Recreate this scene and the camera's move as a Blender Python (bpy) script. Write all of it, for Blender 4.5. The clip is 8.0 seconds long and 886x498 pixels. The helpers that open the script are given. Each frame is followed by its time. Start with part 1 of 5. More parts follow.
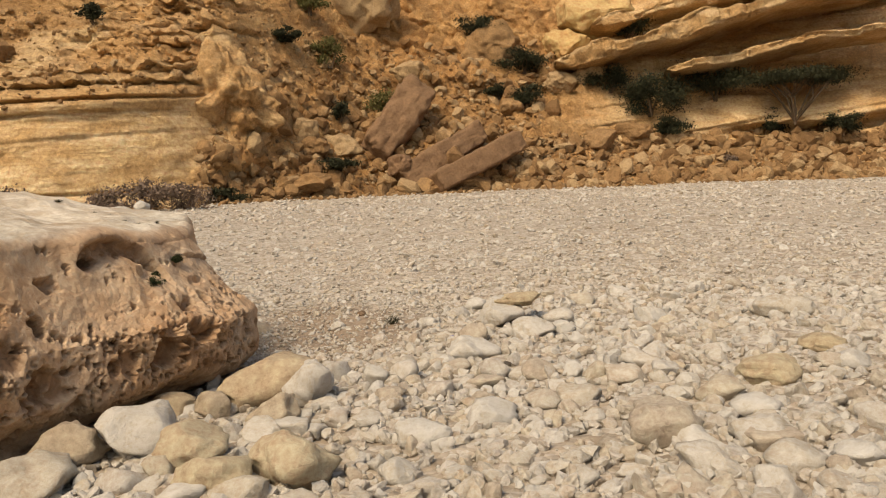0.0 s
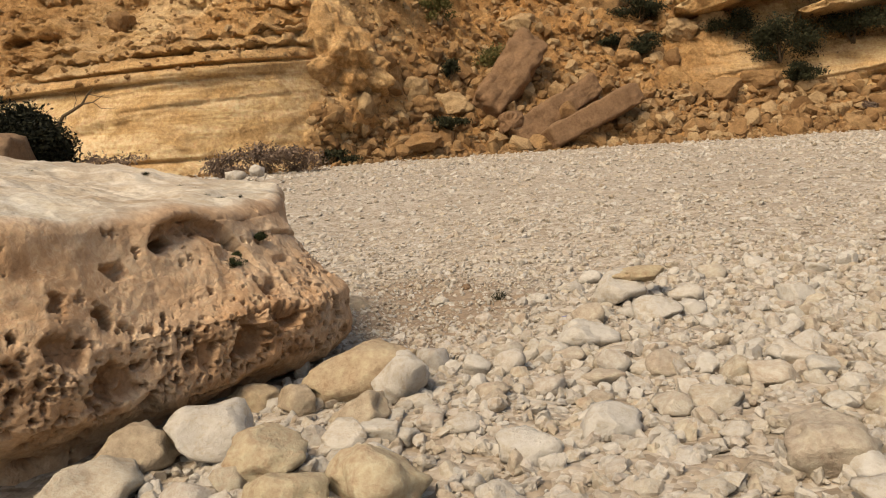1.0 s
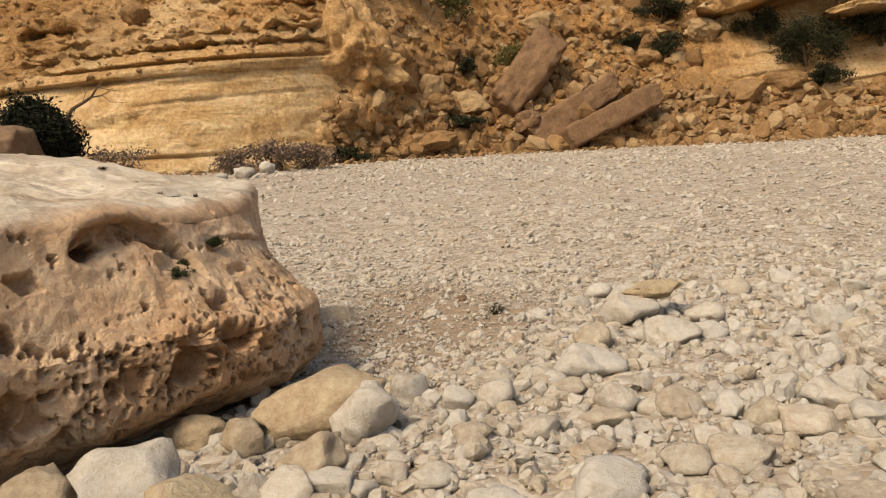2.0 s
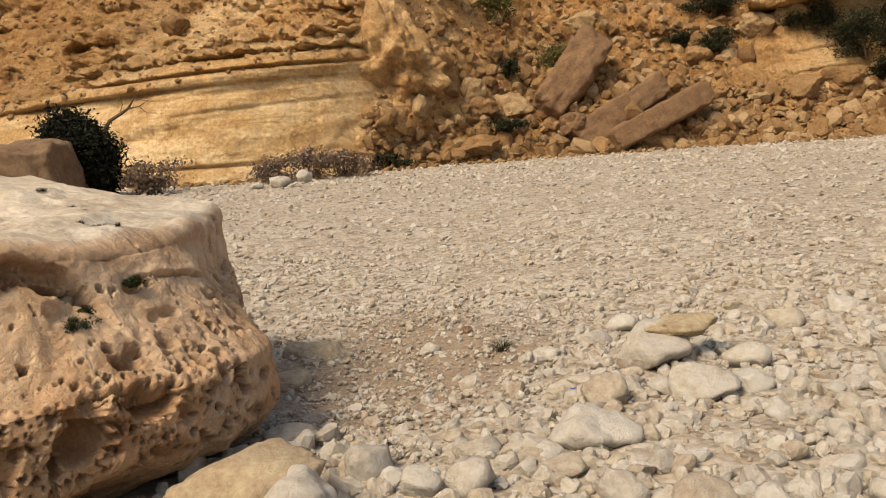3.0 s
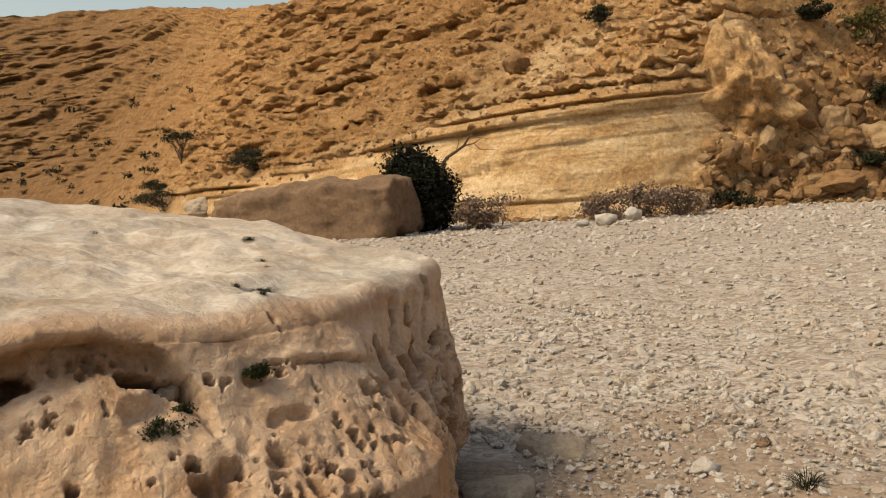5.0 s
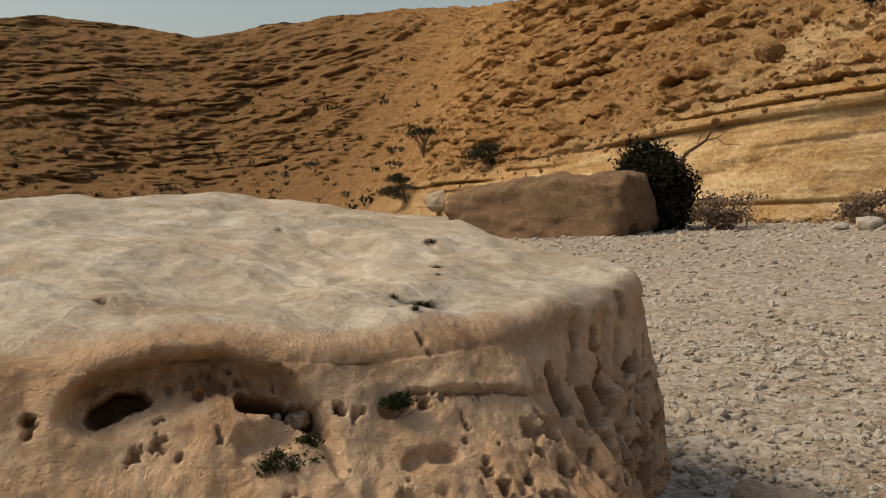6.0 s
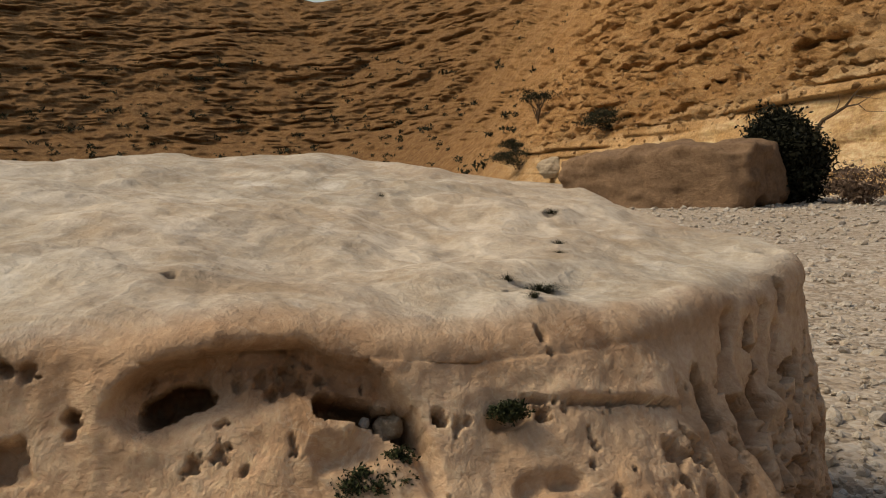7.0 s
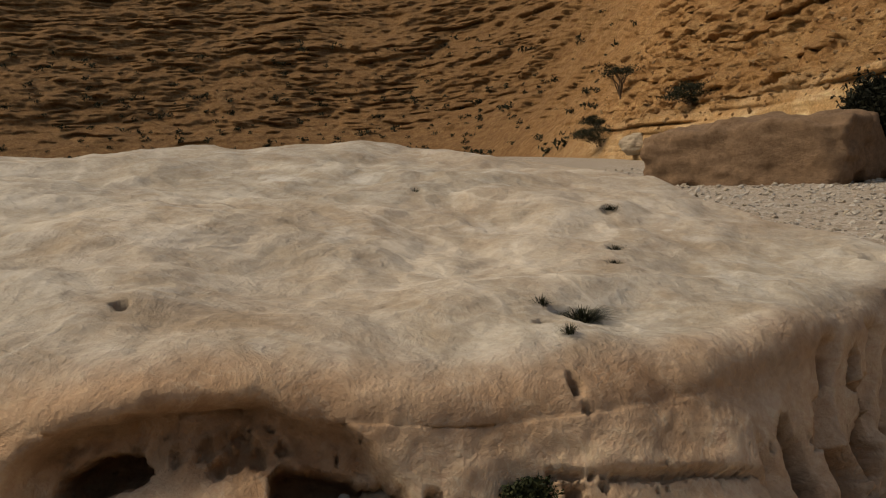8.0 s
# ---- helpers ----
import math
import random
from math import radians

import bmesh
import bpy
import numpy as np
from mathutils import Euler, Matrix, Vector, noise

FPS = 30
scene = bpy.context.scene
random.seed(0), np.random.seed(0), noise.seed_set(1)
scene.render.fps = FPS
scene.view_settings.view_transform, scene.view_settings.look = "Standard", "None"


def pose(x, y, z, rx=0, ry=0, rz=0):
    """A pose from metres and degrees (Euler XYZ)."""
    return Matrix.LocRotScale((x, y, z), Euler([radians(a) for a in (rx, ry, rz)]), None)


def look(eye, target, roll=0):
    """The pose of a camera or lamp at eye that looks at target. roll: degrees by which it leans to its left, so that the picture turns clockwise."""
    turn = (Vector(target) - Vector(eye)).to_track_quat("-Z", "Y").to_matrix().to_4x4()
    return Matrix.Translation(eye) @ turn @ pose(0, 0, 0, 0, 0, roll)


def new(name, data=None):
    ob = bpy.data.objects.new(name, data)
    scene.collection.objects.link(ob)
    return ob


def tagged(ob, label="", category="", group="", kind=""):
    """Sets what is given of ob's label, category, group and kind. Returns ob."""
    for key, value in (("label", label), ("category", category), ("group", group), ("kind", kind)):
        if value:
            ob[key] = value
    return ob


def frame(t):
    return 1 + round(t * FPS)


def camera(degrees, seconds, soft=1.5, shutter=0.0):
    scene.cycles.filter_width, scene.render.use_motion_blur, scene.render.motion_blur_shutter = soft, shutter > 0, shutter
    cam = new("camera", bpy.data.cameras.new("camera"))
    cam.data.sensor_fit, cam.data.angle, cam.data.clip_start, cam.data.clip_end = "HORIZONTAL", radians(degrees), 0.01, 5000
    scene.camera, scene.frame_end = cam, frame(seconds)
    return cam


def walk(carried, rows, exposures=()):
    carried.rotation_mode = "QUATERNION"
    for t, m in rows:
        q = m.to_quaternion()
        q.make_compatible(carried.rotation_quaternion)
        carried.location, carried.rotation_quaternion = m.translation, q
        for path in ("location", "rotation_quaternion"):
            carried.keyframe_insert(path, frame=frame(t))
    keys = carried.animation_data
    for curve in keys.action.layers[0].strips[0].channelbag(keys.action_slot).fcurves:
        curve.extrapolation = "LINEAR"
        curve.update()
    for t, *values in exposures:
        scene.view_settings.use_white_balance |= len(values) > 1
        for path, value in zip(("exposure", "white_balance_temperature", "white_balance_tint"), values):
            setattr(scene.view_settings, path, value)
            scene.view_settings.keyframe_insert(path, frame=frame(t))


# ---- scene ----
cam = camera(55.8, 8.0, soft=1.1)
PATH = [
    (0, (-0.207, -1.265, 1.509), (0.121, 0.696, 1.292), -1.8),
    (0.5, (-0.112, -0.845, 1.496), (-0.011, 1.137, 1.252), -1.8),
    (1, (-0.067, -0.602, 1.535), (-0.014, 1.374, 1.229), -3.4),
    (1.5, (0.036, -0.196, 1.486), (0.054, 1.78, 1.177), -2.8),
    (1.7, (0.081, -0.095, 1.488), (0.089, 1.882, 1.18), -2.5),
    (2.8, (0.441, 0.813, 1.453), (0.444, 2.792, 1.154), -3.9),
    (3, (0.533, 0.996, 1.477), (0.423, 2.972, 1.188), -3.8),
    (3.5, (0.583, 1.403, 1.431), (0.289, 3.375, 1.28), -2.3),
    (4, (0.693, 1.803, 1.442), (0.189, 3.731, 1.281), -2.3),
    (4.2, (0.730, 1.882, 1.480), (0.124, 3.781, 1.327), -2.3),
    (5.3, (0.799, 2.559, 1.483), (-0.237, 4.263, 1.337), -3.7),
    (5.5, (0.741, 2.705, 1.46), (-0.428, 4.322, 1.331), -3.1),
    (6, (0.71, 2.889, 1.493), (-0.632, 4.366, 1.36), -3.0),
    (6.5, (0.543, 3.029, 1.464), (-0.93, 4.372, 1.306), -2.5),
    (7, (0.357, 3.216, 1.483), (-1.166, 4.496, 1.281), -2.1),
    (7.5, (0.201, 3.485, 1.459), (-1.358, 4.716, 1.222), -2.8),
    (8, (0.077, 3.66, 1.519), (-1.562, 4.78, 1.277), -3.3),
]
walk(cam, [(t, look(eye, target, roll)) for t, eye, target, roll in PATH],
     exposures=[(0, 0.43, 8000, 10), (1.7, 0.44, 8000, 10), (2.8, 0.47, 8000, 10), (4.2, 0.45, 8000, 10), (5.3, 0.27, 8000, 10), (5.5, 0.02, 8000, 10), (7.0, -0.12, 8000, 10), (7.5, -0.11, 8000, 10), (8.0, -0.38, 8000, 10)])

# ---- light ----
SUN_AZ, SUN_EL = 222.0, 52.0          # compass bearing from +y clockwise, and height, degrees
world = bpy.data.worlds.new("hazy_sky")
scene.world = world
world.use_nodes = True
wn = world.node_tree.nodes
sky = wn.new("ShaderNodeTexSky")
sky.sky_type = "NISHITA"
sky.sun_disc = False
sky.sun_elevation, sky.sun_rotation = radians(SUN_EL), radians(SUN_AZ)
sky.air_density, sky.dust_density, sky.ozone_density = 1.4, 3.0, 0.8
wn["Background"].inputs["Strength"].default_value = 0.12
world.node_tree.links.new(sky.outputs["Color"], wn["Background"].inputs["Color"])
sun_data = bpy.data.lights.new("sun", "SUN")
sun_data.energy, sun_data.angle, sun_data.color = 2.5, radians(18.0), (1.0, 0.90, 0.755)
sun = new("sun", sun_data)
_sd = Vector((math.sin(radians(SUN_AZ)) * math.cos(radians(SUN_EL)), math.cos(radians(SUN_AZ)) * math.cos(radians(SUN_EL)), math.sin(radians(SUN_EL))))
sun.matrix_world = look(_sd * 200, (0, 0, 0))
scene.view_settings.exposure = 0.0


# ---- plan of the valley ----
def lattice(ix, iy, iz):
    n = (ix * 374761393 + iy * 668265263 + iz * 1274126177) & 0xFFFFFFFF
    n = ((n ^ (n >> 13)) * 1274126177) & 0xFFFFFFFF
    n = ((n ^ (n >> 16)) * 2246822519) & 0xFFFFFFFF
    return ((n ^ (n >> 15)) & 0xFFFFFF) / float(0xFFFFFF)


def vnoise(p):
    """Smooth value noise in -1..1 at points p (n, 3)."""
    f = np.floor(p)
    i = f.astype(np.int64)
    u = p - f
    u = u * u * u * (u * (u * 6 - 15) + 10)
    out = 0.0
    for dx in (0, 1):
        for dy in (0, 1):
            for dz in (0, 1):
                w = (u[:, 0] if dx else 1 - u[:, 0]) * (u[:, 1] if dy else 1 - u[:, 1]) * (u[:, 2] if dz else 1 - u[:, 2])
                out = out + w * lattice(i[:, 0] + dx, i[:, 1] + dy, i[:, 2] + dz)
    return out * 2 - 1


def fbm(p, octaves=4, gain=0.5):
    out, a, s = 0.0, 1.0, 1.0
    for k in range(octaves):
        out = out + a * vnoise(p * s + 17.3 * k)
        a, s = a * gain, s * 2.03
    return out


def cells(p, jitter=0.9):
    """Distance to the nearest and second nearest of scattered points, and the nearest one's own number."""
    i = np.floor(p).astype(np.int64)
    d1, d2, own = np.full(len(p), 9.0), np.full(len(p), 9.0), np.zeros(len(p))
    for dx in (-1, 0, 1):
        for dy in (-1, 0, 1):
            for dz in (-1, 0, 1):
                a, b, c = i[:, 0] + dx, i[:, 1] + dy, i[:, 2] + dz
                q = np.stack([a + 0.5 + jitter * (lattice(a, b, c) - 0.5), b + 0.5 + jitter * (lattice(a + 91, b, c) - 0.5),
                              c + 0.5 + jitter * (lattice(a, b + 57, c) - 0.5)], 1)
                d = np.sqrt(((q - p) ** 2).sum(1))
                near = d < d1
                d2 = np.where(near, d1, np.minimum(d2, d))
                own = np.where(near, lattice(a, b, c + 33), own)
                d1 = np.where(near, d, d1)
    return d1, d2, own


def step(a, b, x):
    t = np.clip((np.asarray(x, float) - a) / (b - a), 0, 1)
    return t * t * (3 - 2 * t)


MID = np.array([0.3, 2.5])            # the middle of the plan; bearings count clockwise from +y
HUB = np.array([-25.0, -10.0])        # slopes climb away from this point
FOOT_BEARING = [-180, -150, -120, -100, -85, -70, -60, -54, -50, -46, -40, -33, -26, -20, -15, -8, 0, 9, 19, 29, 40, 60, 90, 120, 150, 180]
FOOT_RADIUS = [52, 75, 120, 145, 150, 150, 148, 140, 116, 84, 60, 46, 38, 34.5, 34.0, 35.5, 38.4, 40, 42.5, 46.5, 50, 55, 52, 46, 46, 52]
SKY_BEARING = [-180, -100, -74, -69.7, -66.8, -64.4, -62.5, -61, -59.5, -57.5, -54.5, -52.4, -49.4, -45.6, -43.7, -41.4, -39.5, -36, -30, -20, 42, 90, 180]
SKY_HEIGHT = [9, 11, 11.5, 11.97, 11.7, 11.5, 11.0, 10.74, 10.9, 11.4, 11.8, 12.1, 12.3, 12.1, 12.24, 12.64, 13.0, 14.5, 17, 20, 21, 18, 9]
EYE = 1.47


def ground_height(x, y):
    """The height of the stream bed."""
    x, y = np.asarray(x, float), np.asarray(y, float)
    near = 1 - step(8, 22, np.hypot(x, y - 3))
    bar = 1 - step(3.4, 6.2, y - 0.25 * np.clip(x, -1, 3))
    h = (bar * (0.075 + 0.035 * np.clip(x, -2, 3)) + (1 - bar) * 0.05 * np.clip(x - 0.5, -1.8, 3.5)) * near - 0.0095 * np.clip(y - 6, 0, 36)
    h = h - 0.10 * np.exp(-(((x + 0.1) / 1.0) ** 2 + ((y - 6.2) / 1.3) ** 2))
    p = np.stack([x.ravel(), y.ravel(), 0 * x.ravel()], 1)
    h = h + (0.05 * vnoise(p * 0.35) + 0.025 * vnoise(p * 1.1 + 5)).reshape(x.shape) * step(0.3, 3, np.hypot(x, y))
    return h


def foot(b):
    """The foot of the slopes, eased round its bends."""
    return sum(w * np.interp(b + d, FOOT_BEARING, FOOT_RADIUS) for d, w in ((-3, 0.1), (-2, 0.15), (-1, 0.15), (0, 0.2), (1, 0.15), (2, 0.15), (3, 0.1)))


def zones(b):
    """Shares of the layered wall, the rubble, the dipping beds and the far slope at bearing b."""
    far = 1 - step(-50, -42, b)
    wall = step(-50, -40, b) * (1 - step(-12, -3.5, b))
    beds = step(14, 22, b) * (1 - step(60, 75, b))
    return wall, np.clip(1 - wall - beds - far, 0, 1), beds, far


def wall_top(b):
    return np.interp(b, [-50, -38, -28, -22, -13, -8, 0], [1.5, 2.4, 3.9, 4.4, 4.7, 4.9, 4.9])


def hill_run(b, h):
    """How far back from its foot the slope has come at height h."""
    wall, rubble, beds, far = zones(b)
    top = wall_top(b)
    run_wall = np.where(h < top, 0.42 * h, 0.42 * top + 1.3 * (h - top))
    run_rubble = 1.75 * np.minimum(h, 3) + 1.35 * np.maximum(h - 3, 0)
    run_beds = 2.6 * np.minimum(h, 1.9) + 0.85 * np.clip(h - 1.9, 0, 40) + 0.4 * np.maximum(h - 41.9, 0)
    run_far = 2.3 * np.minimum(h, 10) + 1.5 * np.maximum(h - 10, 0)
    return wall * run_wall + rubble * run_rubble + beds * run_beds + far * run_far


def hill_base(b, h):
    """A point of the plain slope (before ledges and rubble), its way out, and the stretch of the slope seen aslant."""
    b, h = np.asarray(b, float), np.asarray(h, float)
    a = np.radians(b)
    r = foot(b)
    px, py = MID[0] + r * np.sin(a), MID[1] + r * np.cos(a)
    ox, oy = px - HUB[0], py - HUB[1]
    n = np.hypot(ox, oy)
    ox, oy = ox / n, oy / n
    run = hill_run(b, h)
    z0 = -0.0095 * np.clip(py - 6, 0, 36) - 0.05
    return np.stack([px + ox * run, py + oy * run, z0 + h], -1), np.stack([ox, oy], -1)


def rim_height(b, most=90.0):
    """The height of the ridge, from how high it stands over the horizon."""
    want = np.tan(np.radians(np.minimum(np.interp(b, SKY_BEARING, SKY_HEIGHT), most)))
    lo, hi = np.full(len(b), 2.0), np.full(len(b), 90.0)
    for _ in range(30):
        mid = (lo + hi) / 2
        p, _o = hill_base(b, mid)
        el = (p[:, 2] - EYE) / np.hypot(p[:, 0] - MID[0], p[:, 1] - MID[1])
        lo, hi = np.where(el < want, mid, lo), np.where(el < want, hi, mid)
    return lo


def ledges(q, p, thick, seed, reach=6.0, broken=0.0, notch=0.36):
    """Shelves that jut out at their top and are cut back beneath, with uneven length and depth."""
    warp = 0.35 * vnoise(p * np.array([0.08, 0.08, 0.0]) + seed) + 0.30 * broken * vnoise(p * np.array([0.22, 0.22, 0.0]) + seed)
    s = q / thick + warp
    k = np.floor(s)
    f = s - k
    own = lattice(k.astype(np.int64), np.full(len(k), int(seed) + 7), np.full(len(k), 3))
    along = vnoise(np.stack([p[:, 0] / reach, p[:, 1] / reach, k * 3.7 + seed], 1))
    depth = np.clip(0.2 + 0.8 * own + (1.0 + broken) * along - 0.55 * broken, 0, 1.4)
    return depth * (step(0.3 * notch, notch, f) * (1 - 0.3 * f) - 0.3)


def hill_skin(b, h):
    """The slope with its ledges, blocks and rubble: places, how pale the rock is, and how much brown and painted shade
    it takes.
    """
    p, o = hill_base(b, h)
    wall, rubble, beds, far = zones(b)
    top = wall_top(b)
    along = p[:, 0] * o[:, 1] - p[:, 1] * o[:, 0]
    up = p[:, 2]
    low = 1 - step(0.0, 0.6, h)
    out = np.zeros(len(h))
    # cream wall: thin smooth beds, two strong shelves on top of it, a fallen-in drift across its face
    q = up - 0.085 * along
    onwall = wall * (1 - step(-0.2, 0.3, h - top))
    out -= onwall * (0.10 * ledges(q, p, 0.75, 3, 9.0, 0.6) + 0.025 * ledges(q, p, 0.2, 5, 4.0, 0.8) + 0.22 * vnoise(p * 0.25) + 0.09 * fbm(p * 1.6, 4))
    out -= onwall * 0.22 * np.clip(fbm(np.stack([along * 0.35 - up * 0.45, up * 0.5, 0 * up], 1) + 4, 3), 0, 1)
    out -= onwall * 0.32 * np.exp(-((h - 1.15 - 0.02 * along) / 0.10) ** 2) * -1.0
    above = wall * np.exp(-((h - top - 0.75) / 0.75) ** 2)
    out -= above * 1.9 * np.maximum(ledges(q + 0.05, p, 0.62, 11, 14.0), -0.15)
    # open slope of earth, stones and short shelves
    slope = wall * step(0.2, 1.2, h - top)
    d1, d2, own = cells(p * np.array([0.75, 0.75, 0.95]))
    e1, e2, mine = cells(p * 2.1 + 40)
    block = np.clip((d2 - d1) * 2.2, 0, 0.7) * own
    chip = np.clip((e2 - e1) * 2.2, 0, 0.7) * mine
    patch = step(-0.25, 0.45, fbm(p * 0.22 + 6, 3))
    out -= slope * (1.35 * ledges(up - 0.10 * along, p, 1.25, 21, 3.0, 0.4) * patch + 0.55 * ledges(up - 0.15 * along, p, 0.5, 27, 1.8) * patch + 0.50 * fbm(p * 0.9, 5) + 0.10 * fbm(p * 4.0, 2))
    lift = slope * (0.50 * block * patch + 0.34 * chip)
    out -= rubble * (0.8 * fbm(p * 0.35 + 9, 3) + 0.35 * fbm(p * 1.3, 3) + 0.7 * ledges(up - 0.1 * along, p, 1.6, 61, 3.0) * patch)
    lift += rubble * (0.95 * block + 0.34 * chip)
    lift += beds * (1 - step(1.5, 2.6, h)) * (0.30 * block + 0.22 * chip)
    lift *= 1 - low
    out -= 0.5 * lift
    # dipping beds with deep cuts under them
    qb = up - 0.55 * along
    onbeds = beds * step(1.6, 2.8, h)
    out -= onbeds * (2.2 * ledges(qb, p, 2.7, 31, 18.0, 0.2) + 0.25 * ledges(qb, p, 0.6, 33, 6.0, 0.6) + 0.25 * fbm(p * 0.5, 3) + 0.2 * chip)
    out -= beds * (1 - step(1.6, 2.8, h)) * 0.15 * fbm(p * 1.2, 4)
    # far slope: many broken shelves
    onfar = far * step(2, 9, h)
    crumbly = 0.25 + 0.75 * step(-0.5, 0.5, fbm(p * 0.07 + 3, 3))
    out -= onfar * (2.3 * ledges(up + 0.03 * along, p, 2.9, 41, 9.0, 1.0) + 1.5 * ledges(up + 0.02 * along, p, 1.3, 43, 3.6, 1.0) + 0.7 * ledges(up, p, 0.6, 45, 2.0, 1.0)) * crumbly
    out -= onfar * (1.8 * fbm(p * 0.12, 4) + 0.7 * fbm(p * 0.6, 4))
    out -= far * (1 - step(2, 9, h)) * 0.8 * fbm(p * 0.15, 4)
    seam = np.exp(-((b + 43) / 5.5) ** 2) * step(1.5, 5, h)
    out -= seam * (1.3 * ledges(up - 0.06 * along, p, 1.7, 47, 5.0, 1.0) + 0.7 * ledges(up - 0.12 * along, p, 0.7, 49, 2.2, 1.0) + 0.45 * fbm(p * 0.8, 4))
    # the mound of cemented rubble at the end of the wall
    bump = np.exp(-((b + 5.8) / 2.1) ** 2) * step(1.0, 2.0, h) * (1 - step(4.8, 6.6, h))
    out -= bump * (2.6 + 0.5 * fbm(p * 0.8, 4))
    out *= 1 - 0.9 * low
    p = p.copy()
    p[:, 0] += o[:, 0] * out
    p[:, 1] += o[:, 1] * out
    p[:, 2] += 0.8 * lift + (0.10 * fbm(p * 1.9 + 4, 2)) * (rubble + slope + 0.5 * beds) * (1 - low)
    scoured = slope * step(-32, -20, b) * (1 - step(3, 9, h - top)) * (0.35 + 0.5 * step(0.0, 0.5, fbm(p * 0.3 + 8, 3)))
    pale = np.clip(onwall * 1.0 + onbeds * 0.75 + above * 0.45 + scoured, 0, 1)
    # brown rock tone by bearing; on the far slope it also paints in shade
    brown_and_shade = np.maximum((1 - step(-54, -28, b)) * (0.35 + 0.65 * (1 - step(-52, -40, b))), 0.30 * rubble * step(-3.5, 1.0, b) * (1 - 0.5 * step(5, 9, h)) + 0.30 * beds * (1 - step(1.5, 2.6, h)))
    brown_and_shade = np.maximum(brown_and_shade, 0.40 * slope * (1 - step(-30, -14, b)))
    return p, pale, brown_and_shade

# ---- materials ----
def material(name, rough=0.9, spec=0.2):
    m = bpy.data.materials.new(name)
    m.use_nodes = True
    b = m.node_tree.nodes["Principled BSDF"]
    b.inputs["Roughness"].default_value = rough
    b.inputs["Specular IOR Level"].default_value = spec
    return m


def node(m, kind, **sockets):
    n = m.node_tree.nodes.new(kind)
    for k, v in sockets.items():
        n.inputs[k.replace("_", " ")].default_value = v
    return n


def join(m, a, b):
    m.node_tree.links.new(a, b)


def where(m, scale=(1, 1, 1), turn=(0, 0, 0)):
    """The thing's own coordinates, scaled and turned."""
    co = m.node_tree.nodes.new("ShaderNodeTexCoord")
    mp = m.node_tree.nodes.new("ShaderNodeMapping")
    mp.inputs["Scale"].default_value = scale
    mp.inputs["Rotation"].default_value = turn
    join(m, co.outputs["Object"], mp.inputs["Vector"])
    return mp.outputs["Vector"]


def grain(m, vec, scale, detail=5.0, rough=0.6, distortion=0.0):
    n = node(m, "ShaderNodeTexNoise", Scale=scale, Detail=detail, Roughness=rough, Distortion=distortion)
    join(m, vec, n.inputs["Vector"])
    return n.outputs["Fac"]


def ramp(m, fac, *stops):
    n = m.node_tree.nodes.new("ShaderNodeValToRGB")
    e = n.color_ramp.elements
    e.remove(e[1])
    e[0].position = stops[0][0]
    for at, _c in stops[1:]:
        e.new(at)
    for el, (_at, c) in zip(e, stops):
        el.color = (*c, 1)
    join(m, fac, n.inputs["Fac"])
    return n.outputs["Color"]


def mix(m, fac, a, b, kind="MIX"):
    n = m.node_tree.nodes.new("ShaderNodeMix")
    n.data_type, n.blend_type = "RGBA", kind
    for v, s in ((fac, n.inputs[0]), (a, n.inputs[6]), (b, n.inputs[7])):
        if isinstance(v, (int, float)):
            s.default_value = v
        elif isinstance(v, tuple):
            s.default_value = (*v, 1)
        else:
            join(m, v, s)
    return n.outputs[2]


def calc(m, op, a, b=0.0, c=None):
    n = m.node_tree.nodes.new("ShaderNodeMath")
    n.operation = op
    for v, s in zip((a, b, c), n.inputs):
        if v is None:
            continue
        if isinstance(v, (int, float)):
            s.default_value = v
        else:
            join(m, v, s)
    return n.outputs[0]


def finish(m, colour, bumps=(), rough=None, value=0.62):
    """Colour, and bumps as (height, strength, distance) from coarse to fine."""
    b = m.node_tree.nodes["Principled BSDF"]
    join(m, mix(m, 1.0, colour, (value, value, value), "MULTIPLY"), b.inputs["Base Color"])
    last = None
    for h, s, d in bumps:
        n = node(m, "ShaderNodeBump", Strength=s, Distance=d)
        join(m, h, n.inputs["Height"])
        if last:
            join(m, last, n.inputs["Normal"])
        last = n.outputs["Normal"]
    if last:
        join(m, last, b.inputs["Normal"])
    if rough is not None:
        join(m, rough, b.inputs["Roughness"])
    return m


def attribute(m, name):
    n = m.node_tree.nodes.new("ShaderNodeAttribute")
    n.attribute_name = name
    return n.outputs["Fac"]


def chance(m):
    """A number of its own for each loose stone, whether an object or an island of a mesh."""
    a = m.node_tree.nodes.new("ShaderNodeNewGeometry").outputs["Random Per Island"]
    b = m.node_tree.nodes.new("ShaderNodeObjectInfo").outputs["Random"]
    return calc(m, "FRACT", calc(m, "ADD", a, b))


